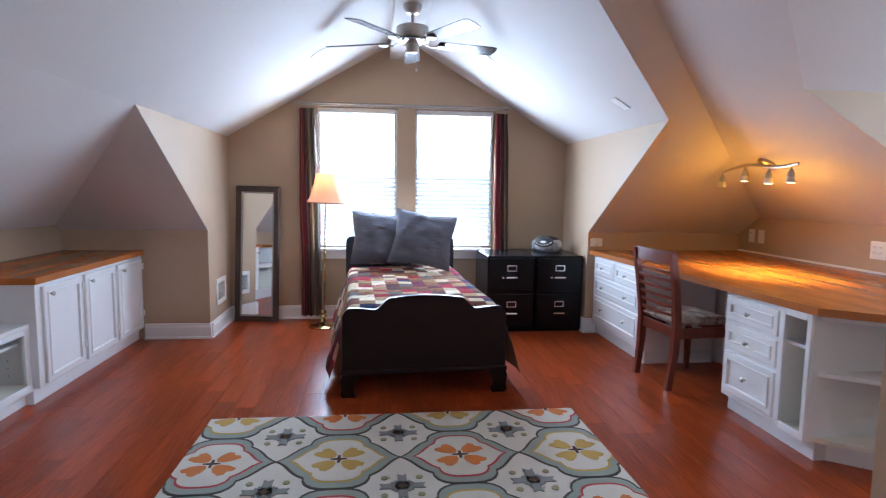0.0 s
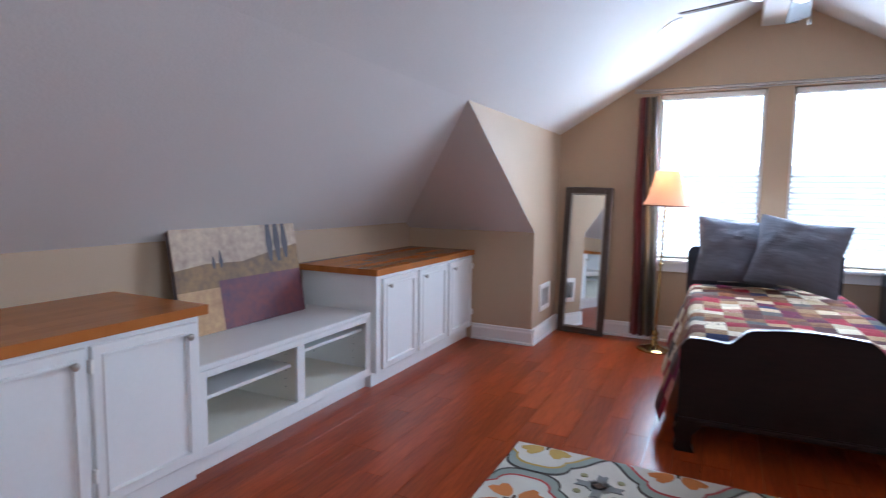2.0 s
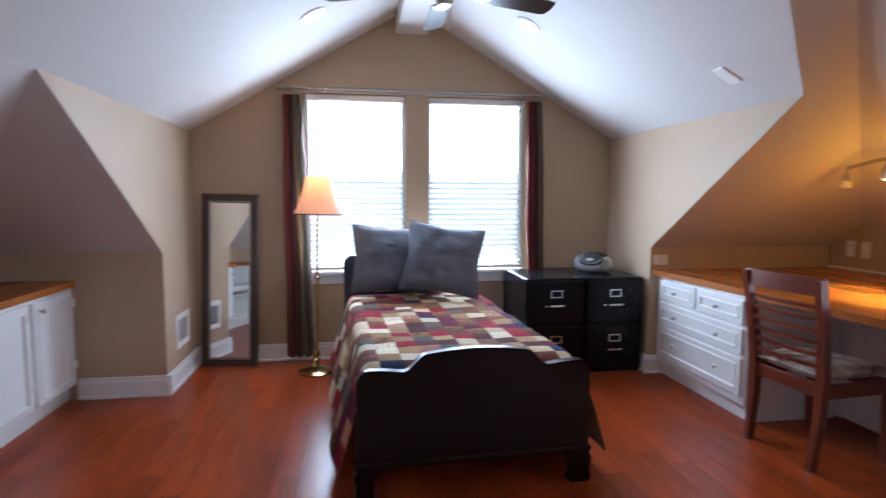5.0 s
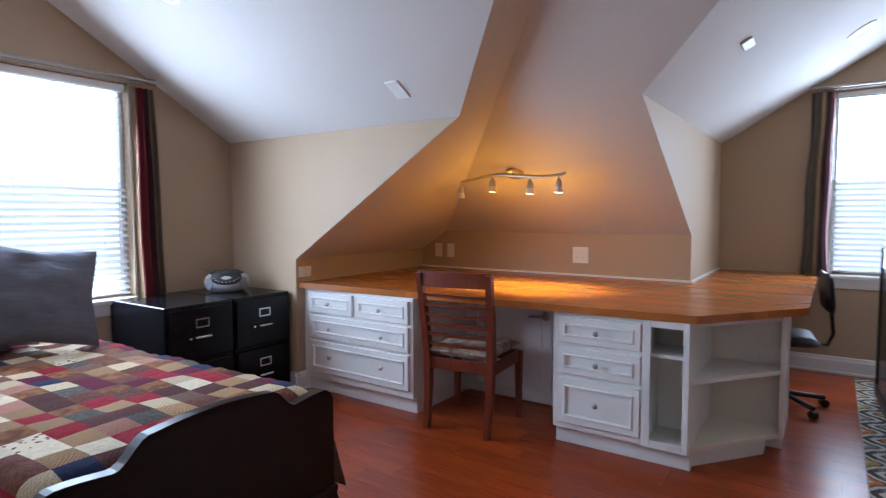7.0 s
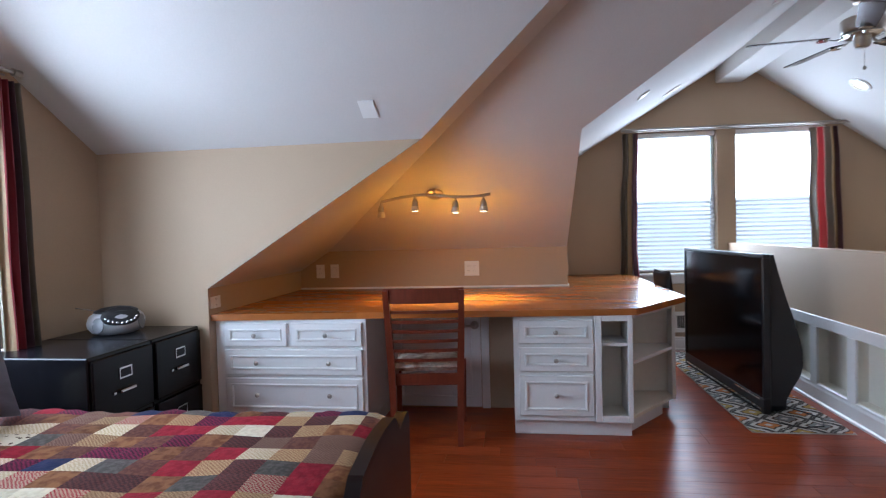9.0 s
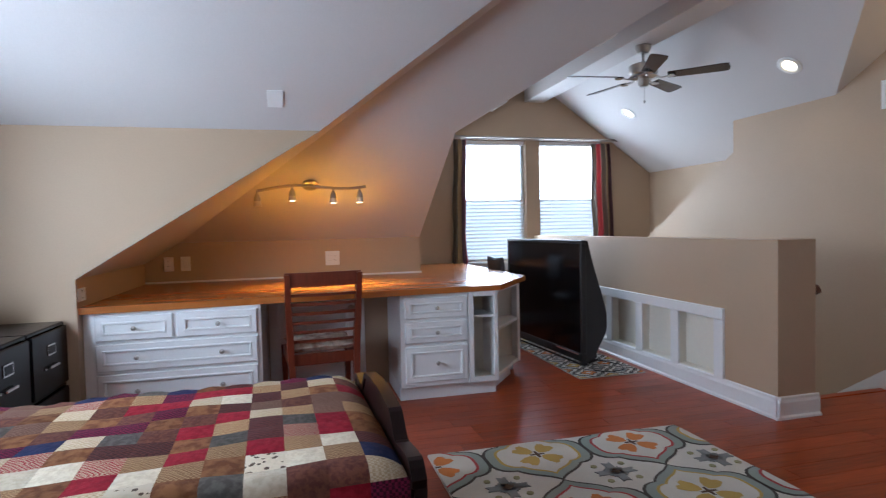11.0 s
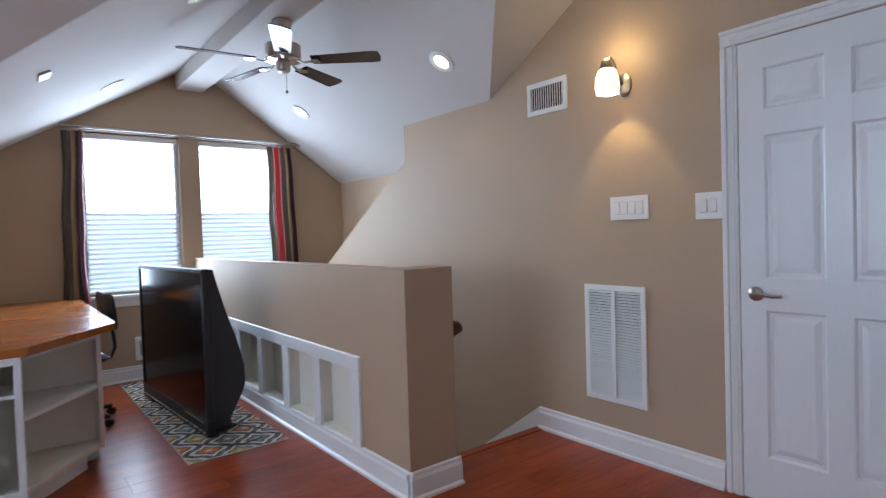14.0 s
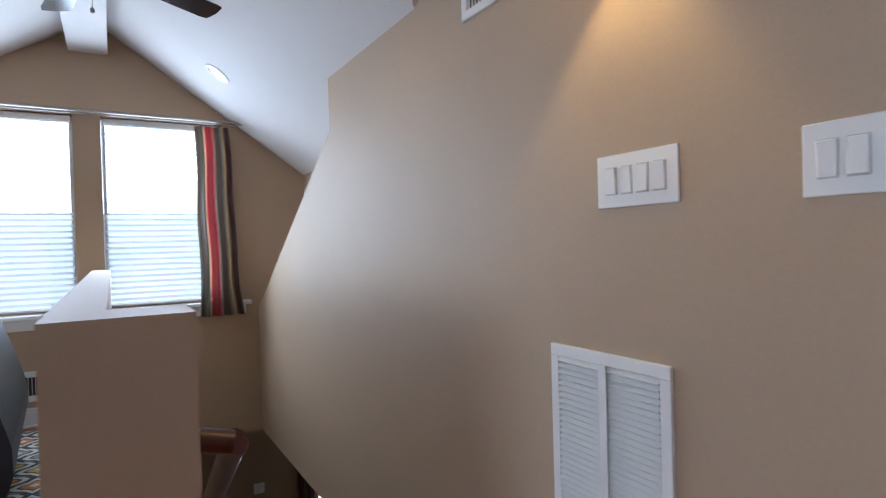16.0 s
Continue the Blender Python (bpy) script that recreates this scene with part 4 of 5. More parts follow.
# patchwork quilt: each patch its own puffed piece over the draped base
def patch_cloth(c1, c2, kind, scale):
    """Cotton print: plain weave, gingham, sprigs, plaid or mottled."""
    m = bpy.data.materials.new("quilt_patch_cloth")
    m.use_nodes = True
    n, l = m.node_tree.nodes, m.node_tree.links
    b = n["Principled BSDF"]
    b.inputs["Roughness"].default_value, b.inputs["Specular IOR Level"].default_value = 0.95, 0.15
    co, info = n.new("ShaderNodeTexCoord"), n.new("ShaderNodeObjectInfo")
    mix = n.new("ShaderNodeMix")
    mix.data_type = "RGBA"
    mix.inputs[6].default_value, mix.inputs[7].default_value = (*c1, 1), (*c2, 1)
    fine = n.new("ShaderNodeTexNoise")
    fine.inputs["Scale"].default_value, fine.inputs["Detail"].default_value = 70, 4
    l.new(co.outputs["Object"], fine.inputs["Vector"])
    if kind == "check":
        t = n.new("ShaderNodeTexChecker")
        t.inputs["Scale"].default_value = scale
        l.new(co.outputs["Object"], t.inputs["Vector"])
        fac = t.outputs["Fac"]
    elif kind == "sprig":
        t, c = n.new("ShaderNodeTexVoronoi"), n.new("ShaderNodeMath")
        t.inputs["Scale"].default_value = scale
        c.operation, c.inputs[1].default_value = "LESS_THAN", 0.30
        l.new(co.outputs["Object"], t.inputs["Vector"])
        l.new(t.outputs["Distance"], c.inputs[0])
        fac = c.outputs[0]
    else:
        t, c = n.new("ShaderNodeTexNoise"), n.new("ShaderNodeMapRange")
        t.inputs["Scale"].default_value, t.inputs["Detail"].default_value = scale, 4
        c.inputs[1].default_value, c.inputs[2].default_value = 0.42, 0.6
        l.new(co.outputs["Object"], t.inputs["Vector"])
        l.new(t.outputs[0], c.inputs[0])
        fac = c.outputs[0]
    l.new(fac, mix.inputs[0])
    hsv, rng = n.new("ShaderNodeHueSaturation"), n.new("ShaderNodeMapRange")
    rng.inputs[3].default_value, rng.inputs[4].default_value = 0.72, 1.0
    l.new(info.outputs["Random"], rng.inputs[0])
    l.new(rng.outputs[0], hsv.inputs["Value"])
    l.new(mix.outputs[2], hsv.inputs["Color"])
    l.new(hsv.outputs[0], b.inputs["Base Color"])
    bp = n.new("ShaderNodeBump")
    bp.inputs["Strength"].default_value, bp.inputs["Distance"].default_value = 0.6, 0.006
    l.new(fine.outputs[0], bp.inputs["Height"])
    l.new(bp.outputs[0], b.inputs["Normal"])
    return m


M_PATCH = [patch_cloth(*a) for a in (
    ((0.33, 0.018, 0.035), (0.25, 0.012, 0.026), "mottle", 40), ((0.72, 0.60, 0.42), (0.56, 0.43, 0.26), "check", 130), ((0.10, 0.092, 0.082), (0.15, 0.138, 0.12), "mottle", 55),
    ((0.28, 0.13, 0.055), (0.17, 0.065, 0.03), "mottle", 26), ((0.025, 0.035, 0.10), (0.04, 0.045, 0.11), "mottle", 40), ((0.50, 0.33, 0.17), (0.30, 0.16, 0.08), "check", 150),
    ((0.13, 0.045, 0.04), (0.075, 0.03, 0.03), "check", 110), ((0.76, 0.66, 0.49), (0.14, 0.10, 0.07), "sprig", 42), ((0.20, 0.018, 0.06), (0.06, 0.012, 0.03), "check", 120),
    ((0.36, 0.04, 0.05), (0.56, 0.40, 0.28), "check", 160), ((0.16, 0.078, 0.06), (0.24, 0.145, 0.10), "check", 170), ((0.80, 0.71, 0.54), (0.70, 0.60, 0.44), "mottle", 60), ((0.19, 0.075, 0.05), (0.13, 0.05, 0.04), "mottle", 70))]
quilt = thing("quilt", pose(BX, BY0, 0, 0, 0, BTURN), "patchwork quilt in red, cream, navy and brown on the bed", "quilt")
QX, QY, QT = 0.505, 2.0, 0.575


def drape(u, v):
    """u: across the quilt from its middle, v: along it from the foot; metres of cloth to a place."""
    a = abs(u)
    r = 0.05
    s = 1 if u >= 0 else -1
    if a < QX - r:
        x, z = a, QT
    elif a < QX - r + r * math.pi / 2:
        t = (a - QX + r) / r
        x, z = QX - r + r * math.sin(t), QT - r + r * math.cos(t)
    else:
        e = a - (QX - r + r * math.pi / 2)
        x, z = QX + 0.30 * e + 0.02 * math.sin(v * 9 + s) * min(1, e * 5), QT - r - e
    y = 0.042 + v
    foot = max(0, 0.16 - v) / 0.16
    if a < QX:
        z -= 0.045 * foot ** 3
        z += 0.012 * noise.noise(Vector((u * 5, v * 4, 2)))
    return Vector((s * x, y, z))


PS, rng = 0.105, random.Random(4)
nu, nv = 18, 18
for i in range(nu):
    for j in range(nv):
        u0, v0 = (i - nu / 2) * PS, j * PS
        bm = bmesh.new()
        g = []
        for a in range(5):
            row = []
            for b in range(5):
                p = drape(u0 + a / 4 * PS, v0 + b / 4 * PS)
                q = drape(u0 + a / 4 * PS + 0.002, v0 + b / 4 * PS) - p
                w = drape(u0 + a / 4 * PS, v0 + b / 4 * PS + 0.002) - p
                n = q.cross(w).normalized()
                k = min(a, 4 - a, 1) * min(b, 4 - b, 1)
                row.append(bm.verts.new(p + n * (0.003 * k + 0.002 * rng.uniform(-1, 1) * k + (0.003 if min(a, 4 - a, b, 4 - b) == 2 else 0))))
            g.append(row)
        for a in range(4):
            for b in range(4):
                bm.faces.new((g[a][b], g[a + 1][b], g[a + 1][b + 1], g[a][b + 1]))
        part("patch", bm, rng.choices(M_PATCH, (3, 1.6, 2, 3.2, 1, 2.8, 2.0, 1, 2, 1, 2.4, 1.1, 2.4))[0], quilt, smooth=True)
bm = bmesh.new()
g = [[bm.verts.new(drape((i / 6 - 1) * nu * PS / 2 * 1.0, j * PS) + Vector((0, 0, -0.006))) for i in range(13)] for j in range(nv + 1)]
for a, b in zip(g, g[1:]):
    for i in range(12):
        bm.faces.new((a[i], a[i + 1], b[i + 1], b[i]))
part("lining", bm, mat("cream_lining", (0.42, 0.34, 0.24), 0.9, grain=0.3, scale=60), quilt, smooth=True)

# pillows
pl = tagged(part("pillow", pad(0.58, 0.52, 0.20, 0.62, 22, 22, wob=0.035, power=2.2, seed=1), M_PILLOW, smooth=True), "slate grey crinkled pillow propped on the headboard", "pillow", "bed pillows")
pl.matrix_basis = pose(1.075, 6.53, 0.85, 70, 0, 7) @ pose(0, 0, 0, 0, 0, -4)
pl = tagged(part("pillow", pad(0.58, 0.54, 0.20, 0.62, 22, 22, wob=0.035, power=2.2, seed=7), M_PILLOW, smooth=True), "slate grey crinkled pillow leaning on another pillow", "pillow", "bed pillows")
pl.matrix_basis = pose(1.455, 6.41, 0.86, 66, 0, -4) @ pose(0, 0, 0, 0, 0, -9)
pl = tagged(part("pillow", pad(0.55, 0.50, 0.12, 0.5, wob=0.02, seed=3), M_PILLOW2, smooth=True), "cream pillow hidden behind the grey pillows", "pillow", "bed pillows")
pl.matrix_basis = pose(1.24, 6.57, 0.84, 74, 3, 3)


# ---- rugs ----
def clip_rect(pts, x0, x1, y0, y1):
    poly = [Vector((x, y, 0)) for x, y in pts]
    for n, d in ((Vector((1, 0, 0)), x1), (Vector((-1, 0, 0)), -x0), (Vector((0, 1, 0)), y1), (Vector((0, -1, 0)), -y0)):
        poly = split(poly, n, d)[0] if poly else None
    return [(p.x, p.y) for p in poly] if poly else None


def quatrefoil(cx, cy, rx, ry):
    quad = [(1.0, 0.0), (0.93, 0.06), (0.84, 0.17), (0.75, 0.33), (0.66, 0.47), (0.565, 0.57), (0.51, 0.61), (0.50, 0.72), (0.45, 0.84), (0.36, 0.93), (0.24, 0.985), (0.12, 1.0)]
    out = []
    for sx, sy, turn in ((1, 1, 0), (-1, 1, 1), (-1, -1, 0), (1, -1, 1)):
        pts = quad + [(0.0, 1.0)]
        pts = pts[1:] if not turn else pts[:-1][::-1]
        out += [(cx + rx * sx * a, cy + ry * sy * b) for a, b in pts]
    return out


RUGC = {"cream": (0.64, 0.61, 0.54), "teal": (0.29, 0.33, 0.285), "dark": (0.075, 0.065, 0.055), "gold": (0.50, 0.34, 0.08), "orange": (0.58, 0.20, 0.045), "red": (0.42, 0.055, 0.055), "olive": (0.33, 0.31, 0.16), "grey": (0.24, 0.25, 0.24), "brown": (0.09, 0.05, 0.03)}
M_RUG = {k: mat("tufted_wool_" + k, c, 0.95, grain=0.16, scale=220, bump=0.6, big=5) for k, c in RUGC.items()}


def star(cx, cy, r, petals, inner, turn, w=0.5):
    out = []
    for k in range(petals):
        a = 2 * math.pi * k / petals + turn
        for rr, da in ((inner, -math.pi / petals), (r * 0.72, -w * 0.55), (r, -w * 0.42), (r * 0.86, 0), (r, w * 0.42), (r * 0.72, w * 0.55)):
            out.append((cx + rr * math.cos(a + da), cy + rr * math.sin(a + da)))
    return out


def petal(cx, cy, size, a):
    """A squarish petal with a notched outer edge, pointing along a."""
    out = []
    for u, v in ((0.045, 0.0), (0.075, -0.045), (0.13, -0.075), (0.215, -0.085), (0.235, -0.04), (0.21, 0.0), (0.235, 0.04), (0.215, 0.085), (0.13, 0.075), (0.075, 0.045)):
        out.append((cx + size * (u * math.cos(a) - v * math.sin(a)), cy + size * 0.93 * (u * math.sin(a) + v * math.cos(a))))
    return out


def patterned_rug(m, w, h, x0, y0, sx, sy, label, group=""):
    rug = thing("rug", m, label, "rug", group)
    part("backing", box(0, w, 0, h, 0.001, 0.010, 0.003), M_RUG["cream"], rug)
    layers = {}

    def put(colour, pts, level):
        c = clip_rect(pts, 0.004, w - 0.004, 0.004, h - 0.004)
        if c:
            prism(c, 0.0006 * level + 0.002, pose(0, 0, 0.0095), layers.setdefault((level, colour), bmesh.new()))

    for i in range(-1, int(w / sx) + 3):
        for j in range(-1, int(h / sy) + 3):
            cx, cy = x0 + i * sx, y0 + j * sy
            warm = (i + j) % 2 == 1
            put("dark", quatrefoil(cx, cy, sx / 2 * 1.02, sy / 2 * 1.02), 1)
            put("teal", quatrefoil(cx, cy, sx / 2 * 0.965, sy / 2 * 0.965), 2)
            put("red" if warm else "gold", quatrefoil(cx, cy, sx / 2 * 0.80, sy / 2 * 0.80), 3)
            put("cream", quatrefoil(cx, cy, sx / 2 * 0.745, sy / 2 * 0.745), 4)
            for q in range(4):
                a = math.pi / 4 + q * math.pi / 2
                put("orange" if warm else "gold", petal(cx, cy, sx, a), 5)
            put("brown", star(cx, cy, sx * 0.07, 4, sx * 0.02, 0, 0.4), 6)
            gx, gy = cx + sx / 2, cy + sy / 2
            put("grey", star(gx, gy, sx * 0.175, 4, sx * 0.055, 0, 0.5), 5)
            put("grey", star(gx, gy, sx * 0.10, 4, sx * 0.05, math.pi / 4, 0.5), 5)
            put("brown", star(gx, gy, sx * 0.05, 4, sx * 0.03, 0, 0.5), 6)
            for q in range(4):
                a = math.pi / 4 + q * math.pi / 2
                put("olive", [(gx + sx * 0.19 * math.cos(a) + sx * 0.028 * math.cos(b), gy + sy * 0.19 * math.sin(a) + sx * 0.028 * math.sin(b)) for b in (2 * math.pi * t / 8 for t in range(8))], 4)
    for (level, colour), bm in layers.items():
        part("tufting", bm, M_RUG[colour], rug, colour + " tufted wool pattern")["kind"] = "stuff"
    return rug


patterned_rug(pose(0.10, 2.885, 0), 2.11, 1.485, 0.157, 0.94 - 0.55, 0.595, 0.55, "cream wool rug with teal, gold and orange trellis flowers")

# narrow woven rug under the television
r2 = thing("rug", pose(3.29, 2.335, 0), "narrow woven rug with zigzag lozenges under the television", "rug")
part("backing", box(0, 2.25, 0, 0.58, 0.001, 0.008, 0.002), M_RUG["cream"], r2)
zz = {}
for i in range(10):
    for j in range(5):
        cx, cy = i * 0.25 + 0.125 * (j % 2), 0.0 + j * 0.145
        core = "orange" if (i * 2 + j) % 3 == 0 else "grey" if (i + j) % 2 else "gold"
        for k, (c, f) in enumerate((("dark", 1.0), ("cream", 0.84), ("brown", 0.60), (core, 0.48), ("cream", 0.18))):
            p = clip_rect([(cx - 0.135 * f, cy), (cx - 0.07 * f, cy - 0.05 * f), (cx - 0.045 * f, cy - 0.10 * f), (cx, cy - 0.135 * f), (cx + 0.045 * f, cy - 0.10 * f), (cx + 0.07 * f, cy - 0.05 * f), (cx + 0.135 * f, cy), (cx + 0.07 * f, cy + 0.05 * f), (cx + 0.045 * f, cy + 0.10 * f), (cx, cy + 0.135 * f), (cx - 0.045 * f, cy + 0.10 * f), (cx - 0.07 * f, cy + 0.05 * f)], 0.003, 2.247, 0.003, 0.577)
            if p:
                prism(p, 0.0013 + 0.0005 * k, pose(0, 0, 0.0078), zz.setdefault(c + str(k), bmesh.new()))
for c, bm in zz.items():
    part("weave", bm, M_RUG[c[:-1]], r2, c[:-1] + " woven lozenges")["kind"] = "stuff"

# ---- television standing on the floor ----
tv = thing("television", pose(3.615, 2.70, 0.0115, 0, 0, 4), "large black rear-projection television standing on the rug", "television")
TW, TH = 1.43, 1.045
# side profile: local y = -depth, z up
prof = [(0.0, 0.05), (0.0, TH), (0.025, TH), (0.055, TH - 0.12), (0.098, TH - 0.27), (0.148, TH - 0.42), (0.187, TH - 0.56), (0.202, 0.42), (0.205, 0.31), (0.188, 0.25), (0.13, 0.15), (0.10, 0.09), (0.10, 0.05)]
part("cabinet", prism([(-d, z) for d, z in prof], TW - 0.02, Matrix(((0, 0, 1, 0.01), (1, 0, 0, -0.03), (0, 1, 0, 0), (0, 0, 0, 1)))), M_BLACKPL, tv, "tapered black plastic rear housing")
part("stand", prism([(0.04, -0.02), (TW - 0.04, -0.02), (TW - 0.10, -0.17), (0.10, -0.17)], 0.05), M_BLACKPL, tv)
for a in ((0, TW, 0.0, 0.10), (0, TW, TH - 0.022, TH + 0.005), (0, 0.026, 0.10, TH - 0.022), (TW - 0.026, TW, 0.10, TH - 0.022)):
    part("bezel", box(a[0], a[1], -0.03, 0.018, a[2], a[3], 0.004), M_BLACKPL, tv, "glossy black bezel")
part("screen", box(0.027, TW - 0.027, -0.028, 0.010, 0.101, TH - 0.023), M_SCREEN, tv, "glossy dark screen")
part("speaker_grille", box(0.03, TW - 0.03, 0.0185, 0.022, 0.02, 0.035, 0.001), M_CHROME, tv, "silver line along the lower edge")
part("trim_strip", box(0.05, 0.42, 0.0185, 0.022, 0.082, 0.094, 0.001), M_CHROME, tv)
cord = tagged(part("power_cord", tube([(3.80, 2.52, 0.015), (3.55, 2.40, 0.015), (3.40, 2.46, 0.015), (3.36, 2.60, 0.015), (3.44, 2.70, 0.015), (3.55, 2.66, 0.015)], 0.004, 6), M_BLACKPL), "black power cord lying on the rug", "cord")

# ---- office chair by the east window ----
oc = thing("office_chair", pose(4.56, 3.33, 0, 0, 0, 8), "small black task chair at the far side of the desk", "chair")
part("hub", lathe([(0.03, 0.06), (0.035, 0.10), (0.02, 0.12), (0.02, 0.42)], 14), M_BLACKPL, oc)
for k in range(5):
    a = 2 * math.pi * k / 5
    part("base_arm", tube([(0.02 * math.cos(a), 0.02 * math.sin(a), 0.09), (0.26 * math.cos(a), 0.26 * math.sin(a), 0.065)], 0.016, 8), M_BLACKPL, oc)
    part("caster", lathe([(0.012, -0.02), (0.026, -0.018), (0.026, 0.018), (0.012, 0.02)], 14, pose(0.26 * math.cos(a), 0.26 * math.sin(a), 0.027, 90, 0, math.degrees(a))), M_BLACKPL, oc, smooth=True)
part("seat", pad(0.40, 0.38, 0.08, 0.35), M_BLACKPL, oc, smooth=True, at=pose(0, 0, 0.46))
part("back_bar", tube([(0, -0.10, 0.42), (0, -0.24, 0.43), (0, -0.27, 0.50), (0, -0.25, 0.70)], 0.018, 8, flat=0.6), M_BLACKPL, oc, smooth=True)
part("backrest", pad(0.34, 0.26, 0.06, 0.4), M_BLACKPL, oc, smooth=True, at=pose(0, -0.225, 0.77, 84))

# ---- painting on the bench ----
def pict(name, c, c2, s=6):
    return mat(name, c, 0.6, grain=0.3, scale=s * 6, colour2=c2, big=s, bump=0.1)


pa = thing("painting", pose(-1.42, 3.628, 0.503, 0, 0, 0) @ pose(0, 0, 0, 0, -9.5, 0) @ pose(0, 0, 0, 0, 0, 90), "unframed canvas of cypress trees and colour blocks on the bench", "painting")
PWd, PHt = 0.92, 0.70
part("canvas_edge", box(0, PWd, 0.001, 0.03, 0, PHt, 0.002), mat("dark_canvas_edge", (0.10, 0.065, 0.055), 0.7, grain=0.3, scale=20), pa)
part("plum_block", box(0.27, PWd - 0.001, -0.001, 0.002, 0.001, 0.27), pict("plum_paint", (0.20, 0.058, 0.062), (0.085, 0.04, 0.075), 4), pa)
part("sand_block", box(0.001, 0.27, -0.001, 0.002, 0.001, 0.235), pict("sand_paint", (0.56, 0.36, 0.17), (0.36, 0.20, 0.10), 5), pa)
part("field", prism([(0.001, 0.235), (0.27, 0.235), (0.27, 0.27), (PWd - 0.001, 0.27), (PWd - 0.001, 0.43), (0.7, 0.40), (0.45, 0.36), (0.2, 0.37), (0.001, 0.35)], 0.003, pose(0, 0.002, 0, 90)), pict("ochre_field_paint", (0.30, 0.175, 0.065), (0.13, 0.08, 0.05), 4), pa)
part("sky", prism([(0.001, 0.35), (0.2, 0.37), (0.45, 0.36), (0.7, 0.40), (PWd - 0.001, 0.43), (PWd - 0.001, PHt - 0.001), (0.001, PHt - 0.001)], 0.003, pose(0, 0.002, 0, 90)), pict("clouded_sky_paint", (0.60, 0.47, 0.33), (0.33, 0.235, 0.18), 4), pa)
for x, z, h, w in ((0.68, 0.34, 0.30, 0.028), (0.745, 0.335, 0.315, 0.030), (0.81, 0.35, 0.265, 0.028), (0.25, 0.34, 0.07, 0.012), (0.30, 0.34, 0.10, 0.014)):
    part("cypress", prism([(x - w * 0.4, z), (x + w * 0.4, z), (x + w, z + h * 0.35), (x + w * 0.5, z + h * 0.75), (x, z + h), (x - w * 0.5, z + h * 0.75), (x - w, z + h * 0.35)], 0.002, pose(0, -0.0005, 0, 90)), pict("cypress_paint", (0.085, 0.075, 0.085), (0.05, 0.05, 0.06)), pa)


# ---- ceiling fans ----
def ceiling_fan(m, turn, drop, label):
    fan = thing("ceiling_fan", m, label, "ceiling fan", "ceiling fans")
    part("canopy", lathe([(0.065, drop), (0.065, drop - 0.02), (0.045, drop - 0.06), (0.015, drop - 0.07)], 24), M_NICKEL, fan, smooth=True)
    part("downrod", lathe([(0.011, drop - 0.07), (0.011, 0.10)], 12), M_NICKEL, fan, smooth=True)
    part("motor", lathe([(0.02, 0.12), (0.05, 0.105), (0.10, 0.095), (0.115, 0.085), (0.115, 0.02), (0.105, 0.008), (0.06, 0.0)], 32), M_NICKEL, fan, smooth=True)
    part("motor_band", lathe([(0.075, 0.0), (0.115, -0.004), (0.118, -0.012), (0.085, -0.022), (0.05, -0.024)], 32), M_CHROME, fan, smooth=True)
    part("switch_housing", lathe([(0.045, -0.022), (0.045, -0.07), (0.035, -0.085), (0.006, -0.09)], 24), M_NICKEL, fan, smooth=True)
    for k in range(5):
        a = turn + 72 * k
        iron = part("blade_iron", tube([(0.09, 0, -0.012), (0.14, 0, -0.03), (0.19, 0, -0.022), (0.23, 0, -0.020)], 0.011, 8, flat=0.5), M_NICKEL, fan, at=pose(0, 0, 0, 0, 0, a))
        part("iron_ring", lathe([(0.02, -0.004), (0.034, -0.004), (0.034, 0.002), (0.02, 0.002)], 16, pose(0.215, 0, -0.024)), M_CHROME, iron)
        pts = [(0.19, -0.050), (0.60, -0.066), (0.635, -0.058), (0.645, 0.0), (0.635, 0.058), (0.60, 0.066), (0.19, 0.050)]
        part("blade", prism(pts, 0.006, pose(0, 0, -0.016, -12)), M_BLADE, fan, "dark walnut blade", at=pose(0, 0, 0, 0, 0, a))
    part("pull_chain", tube([(0.03, -0.03, -0.085), (0.03, -0.03, -0.19)], 0.0018, 6), M_NICKEL, fan)
    part("pull_knob", lathe([(0.003, -0.215), (0.009, -0.21), (0.009, -0.195), (0.003, -0.19)], 10, pose(0.03, -0.03, 0)), M_NICKEL, fan)
    return fan


ceiling_fan(pose(1.275, 5.25, 2.36), 15, 0.241, "brushed nickel ceiling fan hanging from the beam, at rest")
ceiling_fan(pose(3.53, 2.17, 2.41), 12, 0.248, "brushed nickel ceiling fan with walnut blades, at rest")


# ---- recessed lights ----
def downlight(p, n, watts):
    m = Vector(n).to_track_quat("Z", "Y").to_matrix().to_4x4()
    m.translation = Vector(p)
    d = thing("recessed_light", m, "lit round recessed ceiling light with white trim", "ceiling light", "recessed lights")
    bm = bmesh.new()
    rings = [[bm.verts.new((r * math.cos(a), r * math.sin(a), z)) for a in (2 * math.pi * i / 28 for i in range(28))] for r, z in ((0.088, -0.003), (0.086, 0.008), (0.064, 0.013), (0.052, 0.004))]
    for a, b in zip(rings, rings[1:]):
        for i in range(28):
            bm.faces.new((a[i], a[(i + 1) % 28], b[(i + 1) % 28], b[i]))
    part("trim_ring", bm, M_PLASTIC, d, smooth=True)
    part("lens", lathe([(0.054, -0.002), (0.052, 0.003), (0.04, 0.005)], 28), M_BULB, d, "glowing lens", True)
    if watts:
        q = Vector(p) + Vector(n) * 0.03
        lamp("downlight", "SPOT", q, q + Vector((0, 0, -1)), watts, (1, 0.86, 0.66), 0.05, 110)


